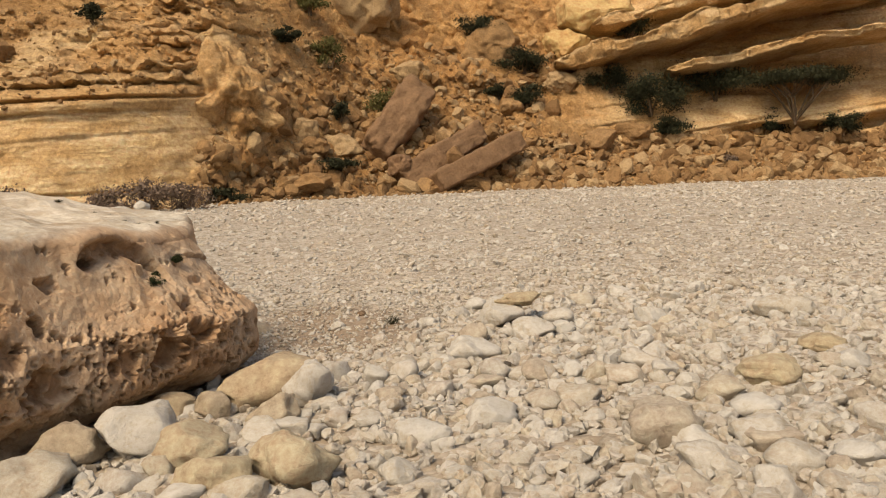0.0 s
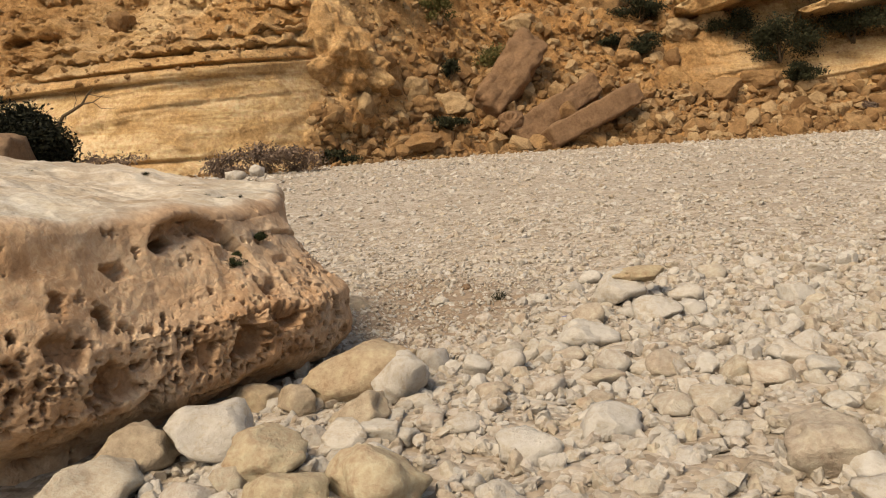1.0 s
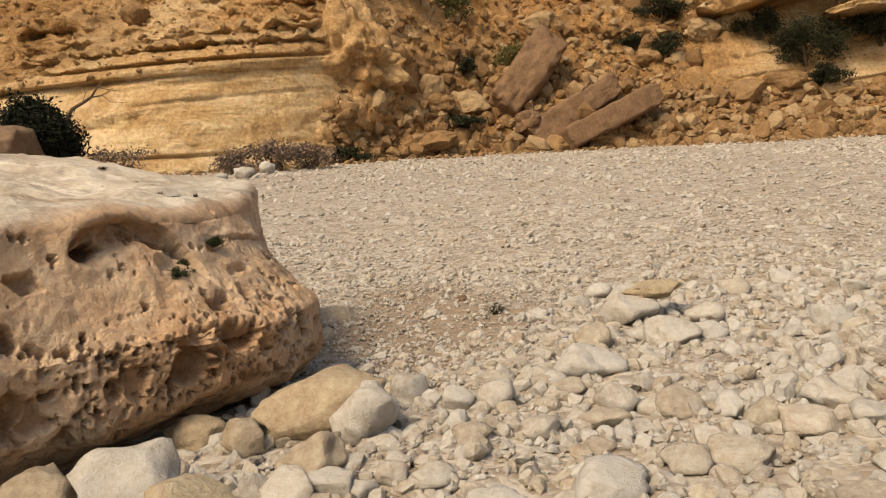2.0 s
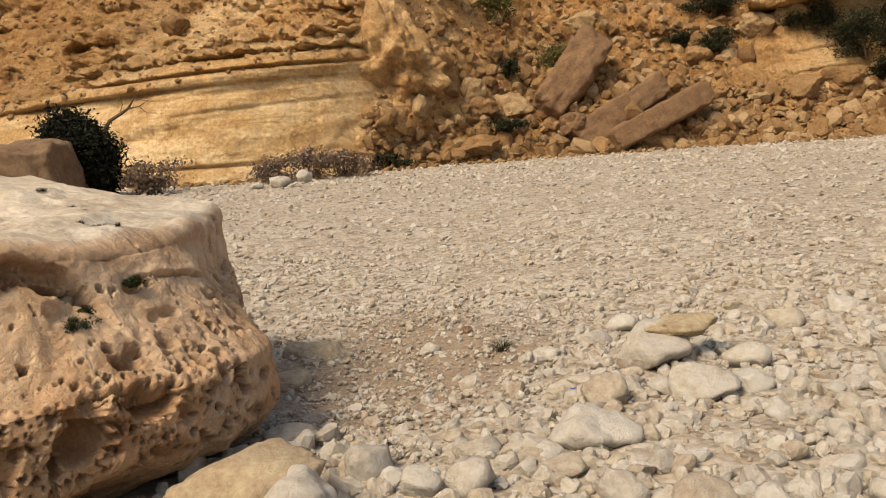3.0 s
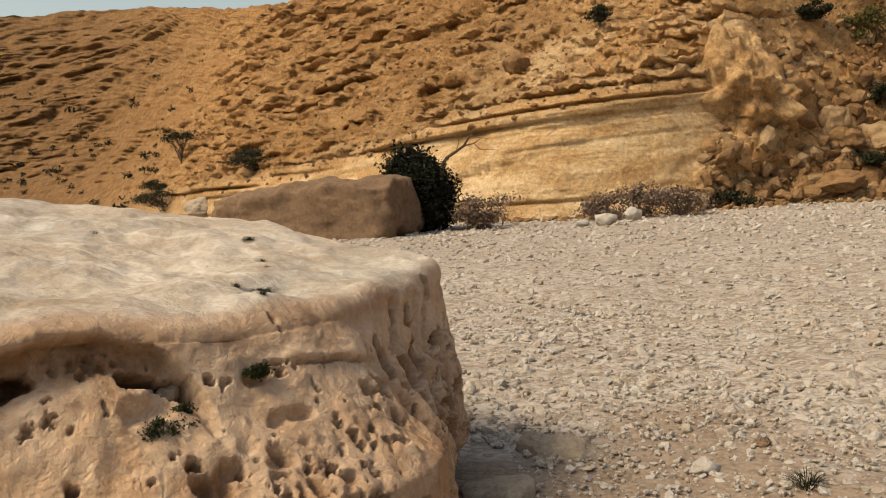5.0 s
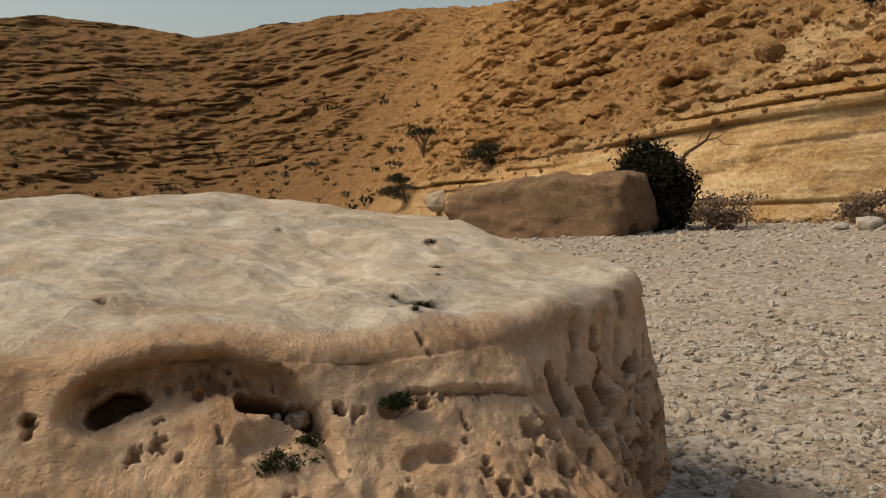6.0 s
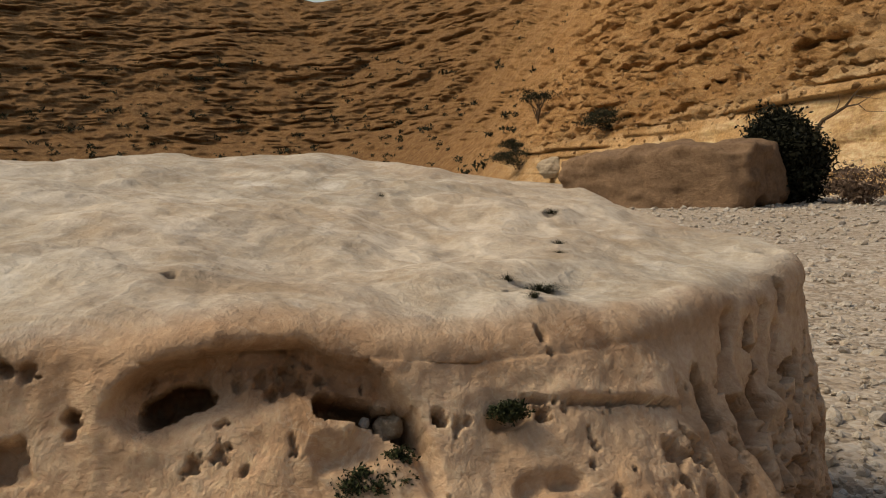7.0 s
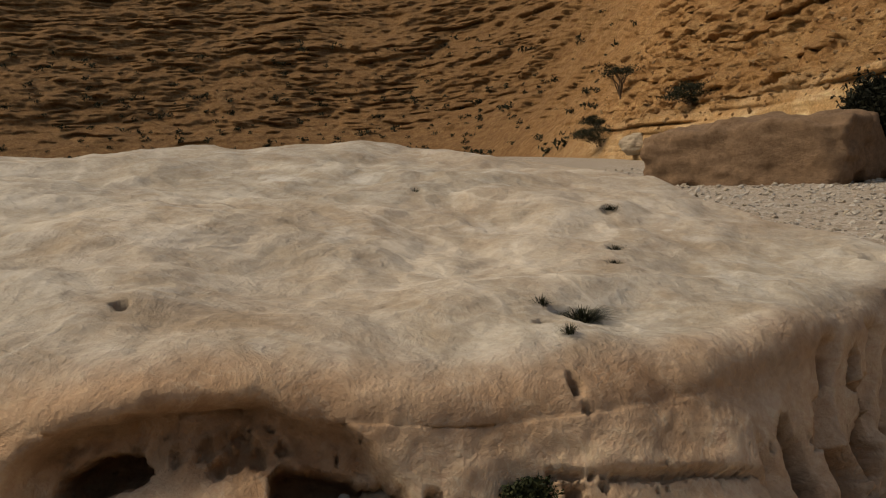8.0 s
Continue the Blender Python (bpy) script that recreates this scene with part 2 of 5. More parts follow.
def hill_rock():
    m = material("layered_hill_rock", 0.95, 0.1)
    v = where(m)
    big, mid, fine = grain(m, v, 0.16, 4), grain(m, v, 1.1, 7, 0.7), grain(m, v, 6.0, 6, 0.75)
    earth = ramp(m, mid, (0.28, (0.20, 0.098, 0.038)), (0.46, (0.43, 0.245, 0.105)), (0.60, (0.56, 0.35, 0.165)), (0.78, (0.68, 0.50, 0.29)))
    earth = mix(m, calc(m, "MULTIPLY", ramp(m, big, (0.38, (0, 0, 0)), (0.62, (1, 1, 1))), 0.4), earth, (0.50, 0.26, 0.10))
    worn = ramp(m, grain(m, where(m, (1, 1, 1.6), (0, 0.5, 0.3)), 0.33, 6, 0.65, 0.5), (0.48, (0, 0, 0)), (0.60, (1, 1, 1)))
    earth = mix(m, calc(m, "MULTIPLY", worn, 0.5), earth, (0.27, 0.135, 0.055))
    layers = where(m, (0.10, 0.10, 1.0), (0.05, 0.0, 0.0))
    bed = grain(m, layers, 1.7, 8, 0.72, 0.8)
    cream = ramp(m, bed, (0.30, (0.33, 0.185, 0.085)), (0.42, (0.70, 0.485, 0.26)), (0.55, (0.86, 0.66, 0.42)), (0.66, (0.70, 0.465, 0.245)), (0.80, (0.84, 0.63, 0.39)))
    cream = mix(m, calc(m, "MULTIPLY", mid, 0.55), cream, (0.55, 0.375, 0.19))
    drift = ramp(m, grain(m, where(m, (0.45, 0.45, 0.9), (0.0, 0.6, 0.0)), 0.6, 6, 0.65, 0.6), (0.44, (0, 0, 0)), (0.56, (1, 1, 1)))
    cream = mix(m, calc(m, "MULTIPLY", drift, 0.8), cream, (0.48, 0.29, 0.13))
    rock = mix(m, attribute(m, "pale"), earth, cream)
    # darker, browner rock colour that also holds the far slope's shade
    brown_and_shade = ramp(m, mid, (0.3, (0.070, 0.037, 0.018)), (0.5, (0.118, 0.066, 0.031)), (0.72, (0.20, 0.118, 0.058)))
    brown_and_shade = mix(m, calc(m, "MULTIPLY", ramp(m, bed, (0.45, (0, 0, 0)), (0.60, (1, 1, 1))), 0.4), brown_and_shade, (0.165, 0.10, 0.056))
    rock = mix(m, calc(m, "MULTIPLY", attribute(m, "brown_and_shade"), 0.80), rock, brown_and_shade)
    rock = mix(m, 0.55, rock, ramp(m, fine, (0.3, (0.16, 0.16, 0.16)), (0.7, (0.88, 0.88, 0.88))), "OVERLAY")
    return finish(m, rock, [(mid, 0.9, 0.5), (bed, 0.35, 0.2), (fine, 0.9, 0.12)], value=1.0)


def bed_gravel():
    m = material("pale_stream_gravel", 0.95, 0.15)
    v = where(m)
    def stones(scale):
        n = node(m, "ShaderNodeTexVoronoi", Scale=scale, Randomness=1.0)
        join(m, v, n.inputs["Vector"])
        return n
    a, b = stones(9.0), stones(26.0)
    big, fine = grain(m, v, 0.3, 5), grain(m, v, 40.0, 4)
    tone = mix(m, 0.5, a.outputs["Color"], b.outputs["Color"])
    one = node(m, "ShaderNodeSeparateColor")
    join(m, tone, one.inputs[0])
    colour = ramp(m, one.outputs[0], (0.2, (0.36, 0.29, 0.22)), (0.45, (0.52, 0.45, 0.37)), (0.6, (0.60, 0.53, 0.45)), (0.8, (0.68, 0.63, 0.56)))
    colour = mix(m, ramp(m, big, (0.4, (0, 0, 0)), (0.7, (0.5, 0.5, 0.5))), colour, (0.47, 0.38, 0.29))
    colour = mix(m, calc(m, "MULTIPLY", attribute(m, "sand"), 0.85), colour, ramp(m, fine, (0.3, (0.27, 0.19, 0.13)), (0.7, (0.45, 0.345, 0.255))))
    ha = calc(m, "SUBTRACT", 1.0, a.outputs["Distance"])
    hb = calc(m, "SUBTRACT", 1.0, b.outputs["Distance"])
    return finish(m, colour, [(ha, 0.6, 0.05), (hb, 0.6, 0.02), (fine, 0.3, 0.006)])


def grainvec(m, v):
    """Coordinates bent by noise."""
    n = node(m, "ShaderNodeTexNoise", Scale=6.0, Detail=3.0)
    join(m, v, n.inputs["Vector"])
    add = m.node_tree.nodes.new("ShaderNodeVectorMath")
    add.operation = "MULTIPLY_ADD"
    join(m, n.outputs["Color"], add.inputs[0])
    add.inputs[1].default_value = (0.25, 0.25, 0.25)
    join(m, v, add.inputs[2])
    return add.outputs["Vector"]


def boulder_rock():
    m = material("weathered_pale_limestone", 0.9, 0.2)
    v = where(m)
    big, mid, fine = grain(m, v, 1.1, 5, 0.6, 0.4), grain(m, v, 5.0, 7, 0.65, 0.3), grain(m, v, 38.0, 5, 0.7)
    streak = grain(m, where(m, (1.0, 1.0, 3.2)), 2.2, 6, 0.6, 0.8)
    warm = ramp(m, mid, (0.30, (0.42, 0.235, 0.125)), (0.50, (0.66, 0.44, 0.27)), (0.70, (0.78, 0.575, 0.39)))
    warm = mix(m, ramp(m, big, (0.42, (0, 0, 0)), (0.62, (0.65, 0.65, 0.65))), warm, (0.78, 0.60, 0.43))
    lumps = grain(m, v, 13.0, 7, 0.72, 0.6)
    warm = mix(m, calc(m, "MULTIPLY", ramp(m, lumps, (0.42, (1, 1, 1)), (0.55, (0, 0, 0))), 0.30), warm, (0.40, 0.23, 0.125))
    crazed = calc(m, "ABSOLUTE", calc(m, "SUBTRACT", grain(m, v, 5.5, 5, 0.6, 1.0), 0.5))
    warm = mix(m, ramp(m, crazed, (0.0, (0.5, 0.5, 0.5)), (0.02, (0, 0, 0))), warm, (0.76, 0.60, 0.44))
    grey = ramp(m, streak, (0.30, (0.35, 0.285, 0.215)), (0.46, (0.52, 0.47, 0.40)), (0.56, (0.45, 0.39, 0.31)), (0.70, (0.68, 0.65, 0.59)))
    bleached = ramp(m, grain(m, v, 2.6, 6, 0.62, 0.5), (0.52, (0, 0, 0)), (0.66, (0.7, 0.7, 0.7)))
    grey = mix(m, bleached, grey, (0.72, 0.68, 0.60))
    grey = mix(m, calc(m, "MULTIPLY", attribute(m, "vein"), 0.9), grey, (0.74, 0.69, 0.60))
    grey = mix(m, ramp(m, mid, (0.36, (0.45, 0.45, 0.45)), (0.52, (0, 0, 0))), grey, (0.40, 0.31, 0.21))
    colour = mix(m, attribute(m, "washed"), warm, grey)
    # one dark brown serves the rust stains and the shade painted in recesses
    colour = mix(m, attribute(m, "rust_and_shade"), colour, (0.24, 0.12, 0.055))
    colour = mix(m, 0.25, colour, ramp(m, fine, (0.3, (0.2, 0.2, 0.2)), (0.7, (0.8, 0.8, 0.8))), "OVERLAY")
    pores = node(m, "ShaderNodeTexVoronoi", Scale=34.0, Randomness=1.0)
    join(m, grainvec(m, v), pores.inputs["Vector"])
    pit = calc(m, "MULTIPLY", ramp(m, pores.outputs["Distance"], (0.12, (0, 0, 0)), (0.42, (1, 1, 1))), attribute(m, "pitted"))
    pit = calc(m, "ADD", pit, calc(m, "SUBTRACT", 1.0, attribute(m, "pitted")))
    return finish(m, colour, [(mid, 0.5, 0.06), (lumps, 0.5, 0.022), (pit, 0.35, 0.015), (fine, 0.45, 0.008)], value=0.80)


def stone_rock(name, *tones, fine_scale=30.0, depth=0.012):
    m = material(name, 0.92, 0.15)
    v = where(m)
    mid, fine, dust = grain(m, v, fine_scale * 0.25, 6, 0.7), grain(m, v, fine_scale, 6, 0.75), grain(m, v, fine_scale * 4, 4, 0.7)
    pick = chance(m)
    colour = ramp(m, pick, *[((k + 0.5) / len(tones), c) for k, c in enumerate(tones)])
    colour = mix(m, 0.6, colour, ramp(m, mid, (0.3, (0.32, 0.28, 0.24)), (0.48, (0.52, 0.51, 0.50)), (0.72, (0.74, 0.72, 0.69))), "OVERLAY")
    colour = mix(m, 0.4, colour, ramp(m, fine, (0.3, (0.30, 0.30, 0.30)), (0.66, (0.76, 0.76, 0.76))), "OVERLAY")
    return finish(m, colour, [(mid, 0.5, depth * 2.2), (fine, 0.6, depth * 1.0), (dust, 0.5, depth * 0.3)])


def leaf_green(name, a, b):
    m = material(name, 0.75, 0.2)
    colour = ramp(m, chance(m), (0.1, a), (0.9, b))
    return finish(m, colour, value=0.7)


HILL, BED, LIMESTONE = hill_rock(), bed_gravel(), boulder_rock()
RIVER = stone_rock("river_stone", (0.53, 0.45, 0.365), (0.62, 0.56, 0.48), (0.66, 0.615, 0.545), (0.59, 0.50, 0.39), (0.72, 0.68, 0.62), (0.55, 0.51, 0.46), (0.63, 0.55, 0.47), (0.68, 0.64, 0.58))
COBBLE = stone_rock("cobble_stone", (0.53, 0.45, 0.365), (0.62, 0.56, 0.48), (0.66, 0.615, 0.545), (0.60, 0.52, 0.43), (0.70, 0.66, 0.60), (0.56, 0.50, 0.43), fine_scale=2.6)
OCHRE = stone_rock("ochre_stone", (0.55, 0.44, 0.30), (0.60, 0.49, 0.35))
SCREE = stone_rock("scree_stone", (0.30, 0.175, 0.085), (0.40, 0.25, 0.125), (0.36, 0.215, 0.105), (0.50, 0.35, 0.20), fine_scale=9.0, depth=0.05)
SLAB = stone_rock("brown_slab_rock", (0.25, 0.15, 0.09), (0.28, 0.172, 0.102), fine_scale=7.0, depth=0.05)
DARKROCK = stone_rock("dusty_brown_boulder_rock", (0.30, 0.20, 0.13), (0.33, 0.225, 0.15), fine_scale=8.0, depth=0.05)
TAN = stone_rock("tan_stone", (0.54, 0.42, 0.29), (0.57, 0.45, 0.32))
CHALK = stone_rock("chalky_stone", (0.64, 0.585, 0.51), (0.70, 0.66, 0.60))
SANDY = stone_rock("sandy_stone", (0.50, 0.41, 0.31), (0.54, 0.45, 0.34))
AMBER = stone_rock("amber_cliff_rock", (0.66, 0.43, 0.20), (0.70, 0.47, 0.23), fine_scale=6.0, depth=0.05)
GREEN = leaf_green("dark_green_leaf", (0.018, 0.021, 0.009), (0.044, 0.046, 0.020))
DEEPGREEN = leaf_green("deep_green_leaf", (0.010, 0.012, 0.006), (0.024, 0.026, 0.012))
OLIVE = leaf_green("olive_leaf", (0.085, 0.085, 0.022), (0.16, 0.14, 0.05))
DRY = leaf_green("dry_twig", (0.17, 0.115, 0.085), (0.30, 0.22, 0.17))
MOSS = leaf_green("moss_green_leaf", (0.020, 0.028, 0.010), (0.055, 0.066, 0.024))
BLUE = material("blue_plastic", 0.5, 0.4)
BLUE.node_tree.nodes["Principled BSDF"].inputs["Base Color"].default_value = (0.03, 0.07, 0.35, 1)
BARK = stone_rock("grey_bark", (0.16, 0.11, 0.07), (0.20, 0.145, 0.10))


# ---- meshes ----
def grid_faces(rows, cols, wrap=False):
    j, i = np.meshgrid(np.arange(rows - 1), np.arange(cols if wrap else cols - 1), indexing="ij")
    a, b = j * cols + i, j * cols + (i + 1) % cols
    return np.stack([a, b, b + cols, a + cols], -1).reshape(-1, 4)


def mesh_object(name, verts, faces, mat, parent=None, smooth=True, **floats):
    me = bpy.data.meshes.new(name)
    verts, faces = np.asarray(verts, np.float32), np.asarray(faces, np.int32)
    n = faces.shape[1]
    me.vertices.add(len(verts))
    me.vertices.foreach_set("co", verts.ravel())
    me.loops.add(faces.size)
    me.loops.foreach_set("vertex_index", faces.ravel())
    me.polygons.add(len(faces))
    me.polygons.foreach_set("loop_start", np.arange(len(faces), dtype=np.int32) * n)
    me.polygons.foreach_set("use_smooth", np.full(len(faces), smooth))
    for key, v in floats.items():
        me.attributes.new(key, "FLOAT", "POINT").data.foreach_set("value", np.asarray(v, np.float32))
    me.update(calc_edges=True)
    me.materials.append(mat)
    ob = new(name, me)
    ob.parent = parent
    return ob


# ---- stream bed ----
def build_ground():
    b = np.radians(np.arange(0, 360, 1.0))
    r = np.concatenate([np.arange(0.0, 14, 0.12), np.geomspace(14, 60, 100), np.geomspace(64, 3500, 30)])
    R, B = np.meshgrid(r, b, indexing="ij")
    x, y = MID[0] + R * np.sin(B), MID[1] + R * np.cos(B)
    z = ground_height(x, y)
    p = np.stack([x.ravel(), y.ravel(), z.ravel()], 1)
    rough = (0.018 * vnoise(p * 6) + 0.010 * vnoise(p * 15)) * (1 - step(25, 60, R.ravel()))
    p[:, 2] += rough
    hollow = np.exp(-(((x + 0.15) / 1.15) ** 2 + ((y - 6.3) / 1.5) ** 2)).ravel()
    sand = step(0.25, 0.75, hollow + 0.35 * fbm(p * 1.3, 3))
    ob = mesh_object("ground", p, grid_faces(len(r), len(b), True)[:, ::-1], BED, sand=sand)
    tagged(ob, "pale stony dry stream bed of gravel and sand", "ground", kind="structure")
    return ob


def build_hillside():
    # coarse bearings out of view: added slopes that close the valley and bounce light
    b = np.concatenate([np.arange(-180, -86, 2.0), np.arange(-86, 43, 0.17), np.arange(43, 181, 2.0)])
    b = np.append(b, 180.0)
    top = rim_height(b)
    seen = np.minimum(rim_height(b, 14.0), top)
    rows = np.concatenate([np.linspace(0, 1, 270), np.linspace(1, 2, 24)[1:]])
    H = np.where(rows[:, None] <= 1, rows[:, None] * seen, seen + (rows[:, None] - 1) * (top - seen))
    Bf, Hf = np.broadcast_to(b, H.shape).ravel(), H.ravel()
    p, pale, brown_and_shade = hill_skin(Bf, Hf)
    p = p.reshape(len(rows), len(b), 3)
    # the foot goes under the gravel, the ridge rolls over to the far side
    start = p[0].copy()
    start[:, 2] -= 1.2
    out = p[-1, :, :2] - HUB
    out /= np.linalg.norm(out, axis=1)[:, None]
    tail = []
    for d, z in ((6, 0.4), (25, -3), (90, -25), (200, -70)):
        q = p[-1].copy()
        q[:, :2] += out * d
        q[:, 2] += z
        tail.append(q)
    p = np.concatenate([start[None], p, np.stack(tail)])
    pad = lambda a: np.concatenate([a.reshape(len(rows), -1)[:1], a.reshape(len(rows), -1), np.repeat(a.reshape(len(rows), -1)[-1:], 4, 0)]).ravel()
    ob = mesh_object("hillside", p.reshape(-1, 3), grid_faces(len(p), len(b))[:, ::-1], HILL, pale=pad(pale), brown_and_shade=pad(brown_and_shade))
    tagged(ob, "orange layered rock slopes and cliff round the dry valley", "hillside", kind="structure")
    return ob


build_ground()
build_hillside()


# ---- the great boulder ----
B_MID = np.array([-2.55, 5.0])
B_ANGLE = [-180, -150, -125, -105, -90, -75, -57, -49, -40, -30, -15, 0, 10, 25, 37, 44, 50, 58, 66, 80, 105, 130, 155, 180]
B_RIM = [2.0, 2.1, 2.15, 2.2, 2.2, 2.0, 1.64, 1.53, 1.44, 1.38, 1.40, 1.47, 1.52, 1.64, 1.78, 1.90, 1.95, 1.86, 1.74, 1.72, 1.95, 2.1, 2.05, 2.0]
B_FLARE = [.2, .2, .2, .2, .2, .22, .26, .32, .40, .50, .55, .50, .36, .18, .10, .08, .08, .1, .12, .15, .2, .2, .2, .2]


def eased(a, table, wide=2.5):
    return sum(w * np.interp((a + d * wide + 180) % 360 - 180, B_ANGLE, table) for d, w in ((-1, .25), (-.5, .25), (.5, .25), (1, .25)))


def veins(p):
    """Thin raised lines that wander over the upper face, 1 on their crest."""
    w = np.stack([vnoise(p * 1.9 + 31), vnoise(p * 1.9 + 57), 0 * p[:, 0]], 1) * 0.35
    long = 1 - np.abs(vnoise((p + w) * np.array([1.5, 3.4, 1.0]) + 3))
    short = 1 - np.abs(vnoise((p + w) @ np.array([[3.2, -2.6, 0], [1.4, 1.7, 0], [0, 0, 1]]) + 12))
    return np.maximum(long ** 12, 0.8 * short ** 14) * step(-0.3, 0.4, vnoise(p * 2.3 + 71))


def boulder_top(x, y, detail=1.0):
    """The tilted, rolling upper face."""
    p = np.stack([x, y, 0 * x], 1)
    dish = np.abs(vnoise(p * np.array([2.0, 3.3, 1.0]) + 3))
    fine = 0.030 * vnoise(p * 3.1 + 8) + 0.014 * dish + 0.004 * veins(p) + 0.013 * vnoise(p * 6.5) + 0.006 * vnoise(p * 14) + 0.003 * vnoise(p * 29) - 0.003
    return 1.285 - 0.155 * (x + 2.5) + 0.030 * vnoise(p * 1.5) + detail * fine


def along_line(P, line):
    """The distance of points from a broken line."""
    line = np.asarray(line, float)
    if len(line) == 1:
        return np.sqrt(((P - line[0]) ** 2).sum(1))
    best = np.full(len(P), 9.0)
    for a, c in zip(line[:-1], line[1:]):
        t = np.clip((P - a) @ (c - a) / ((c - a) @ (c - a)), 0, 1)
        best = np.minimum(best, np.sqrt(((P - a - t[:, None] * (c - a)) ** 2).sum(1)))
    return best


def dent(P, D, spots, hard=3.0, ragged=0.45, ease=1.0):
    """Sinks ragged pits into the skin: each is a broken line or a place, a radius and a depth (below nought: a swelling)."""
    for k, (line, radius, depth) in enumerate(spots):
        line = np.atleast_2d(line)
        lo, hi = line.min(0) - 1.6 * radius, line.max(0) + 1.6 * radius
        near = np.where(((P > lo) & (P < hi)).all(1))[0]
        if not len(near):
            continue
        q = P[near]
        if len(line) == 1:
            way = np.array([math.sin(k * 1.7) * 0.5, math.cos(k * 1.7) * 0.5, 0.6 + math.sin(k * 2.9)])
            way = way / np.linalg.norm(way) * radius * (0.25 + 0.25 * math.sin(k * 4.1))
            line = np.stack([line[0] - way, line[0] + way])
        d = along_line(q, line) / radius * (1 + ragged * vnoise(q / radius * 1.1 + k * 3.3) + 0.4 * ragged * vnoise(q / radius * 2.9 + k))
        new_d = depth * np.clip(1 - np.clip(d, 0, 2) ** hard, 0, 1) ** ease
        D[near] = np.where(np.abs(new_d) > np.abs(D[near]), new_d, D[near])
    return D


def boulder_skin():
    a = np.concatenate([np.arange(-95, -74, 0.5), np.arange(-74, 56, 0.22), np.arange(56, 80, 0.4), np.arange(80, 265, 0.9)])
    A = np.radians(a)
    rim, flare = eased(a, B_RIM), eased(a, B_FLARE)
    ca, sa = np.cos(A), np.sin(A)
    edge = boulder_top(B_MID[0] + ca * rim, B_MID[1] + sa * rim, 0.25)
    lay = []
    for v in np.linspace(0, 1, 200):                      # up the sides
        z = -0.15 + v * (edge - 0.09 + 0.15)
        drop = edge - z
        g = np.clip(drop / 0.60, 0, 1) ** 1.4 - 0.25 * step(0.80, 1.2, drop)
        R = rim + flare * g - 0.30 * step(0.90, 1.2, drop)
        lay.append(np.stack([B_MID[0] + ca * R, B_MID[1] + sa * R, z], 1))
    for t in np.linspace(0, 1, 14)[1:]:                   # round the rim
        R = rim + flare * (0.09 / 0.60) ** 1.4 * np.cos(t * math.pi / 2) - 0.10 * (1 - np.cos(t * math.pi / 2))
        x, y = B_MID[0] + ca * R, B_MID[1] + sa * R
        zt = boulder_top(x, y, 0.25 + 0.45 * t)
        z = edge - 0.09 + (zt - edge + 0.09) * math.sin(t * math.pi / 2)
        lay.append(np.stack([x, y, z], 1))
    for v in (1 - np.linspace(0, 1, 150)[1:]):            # over the top
        R = (rim - 0.10) * v
        x, y = B_MID[0] + ca * R, B_MID[1] + sa * R
        lay.append(np.stack([x, y, boulder_top(x, y, 0.7 + 0.3 * min(1.0, (1 - v) * 6))], 1))
    return a, np.stack(lay)


PITS = []
HOLLOW = (-1.35, 4.10, 0.97)


def pit(x, y, z, radius, depth):
    PITS.append(((x, y, z), radius, depth))


pit(-3.190, 6.969, 0.375, 0.057, 0.09)
pit(-1.537, 3.734, 0.965, 0.019, 0.06)
pit(-1.450, 6.578, 0.866, 0.057, 0.14)
pit(-1.020, 5.568, 0.926, 0.045, 0.07)
pit(-1.071, 6.040, 0.720, 0.057, 0.08)
pit(-0.912, 5.510, 0.700, 0.083, 0.11)
pit(-0.857, 5.095, 0.722, 0.029, 0.05)
pit(-0.835, 5.063, 0.697, 0.022, 0.05)
pit(-0.861, 4.991, 0.724, 0.031, 0.05)
pit(-0.805, 5.457, 0.556, 0.054, 0.09)
pit(-0.850, 5.501, 0.599, 0.033, 0.06)
pit(-0.966, 5.447, 0.833, 0.040, 0.05)
pit(-1.615, 3.660, 1.068, 0.022, 0.04)
pit(-1.634, 3.622, 1.070, 0.020, 0.05)
pit(-1.566, 3.613, 0.884, 0.028, 0.03)
pit(-1.599, 3.557, 0.887, 0.061, 0.08)
pit(-1.604, 3.381, 0.692, 0.049, 0.12)
pit(-1.023, 3.937, 0.372, 0.089, 0.13)
pit(-0.832, 4.185, 0.468, 0.087, 0.12)
pit(-1.528, 3.449, 0.641, 0.022, 0.05)
pit(-1.498, 3.468, 0.616, 0.025, 0.05)
pit(-1.632, 3.388, 0.754, 0.022, 0.04)
pit(-1.754, 3.225, 0.799, 0.037, 0.06)
pit(-1.689, 3.325, 0.797, 0.027, 0.04)
pit(-1.001, 3.974, 0.538, 0.059, 0.08)
pit(-0.908, 4.077, 0.511, 0.048, 0.05)
pit(-0.665, 4.540, 0.471, 0.040, 0.06)
pit(-0.631, 4.624, 0.442, 0.040, 0.06)
pit(-0.593, 4.839, 0.368, 0.035, 0.05)
pit(-0.974, 4.215, 0.622, 0.050, 0.06)
pit(-0.962, 4.313, 0.649, 0.038, 0.05)
pit(-0.901, 4.474, 0.646, 0.033, 0.03)
pit(-1.576, 3.304, 0.409, 0.097, 0.08)
pit(-1.520, 3.383, 0.353, 0.066, 0.06)
pit(-1.711, 3.128, 0.593, 0.078, 0.08)
pit(-1.215, 3.727, 0.389, 0.081, 0.05)
pit(-1.269, 3.670, 0.517, 0.023, 0.04)
pit(-1.423, 3.535, 0.588, 0.022, 0.05)
pit(-1.382, 3.597, 0.599, 0.022, 0.04)
pit(-1.366, 3.565, 0.538, 0.022, 0.05)
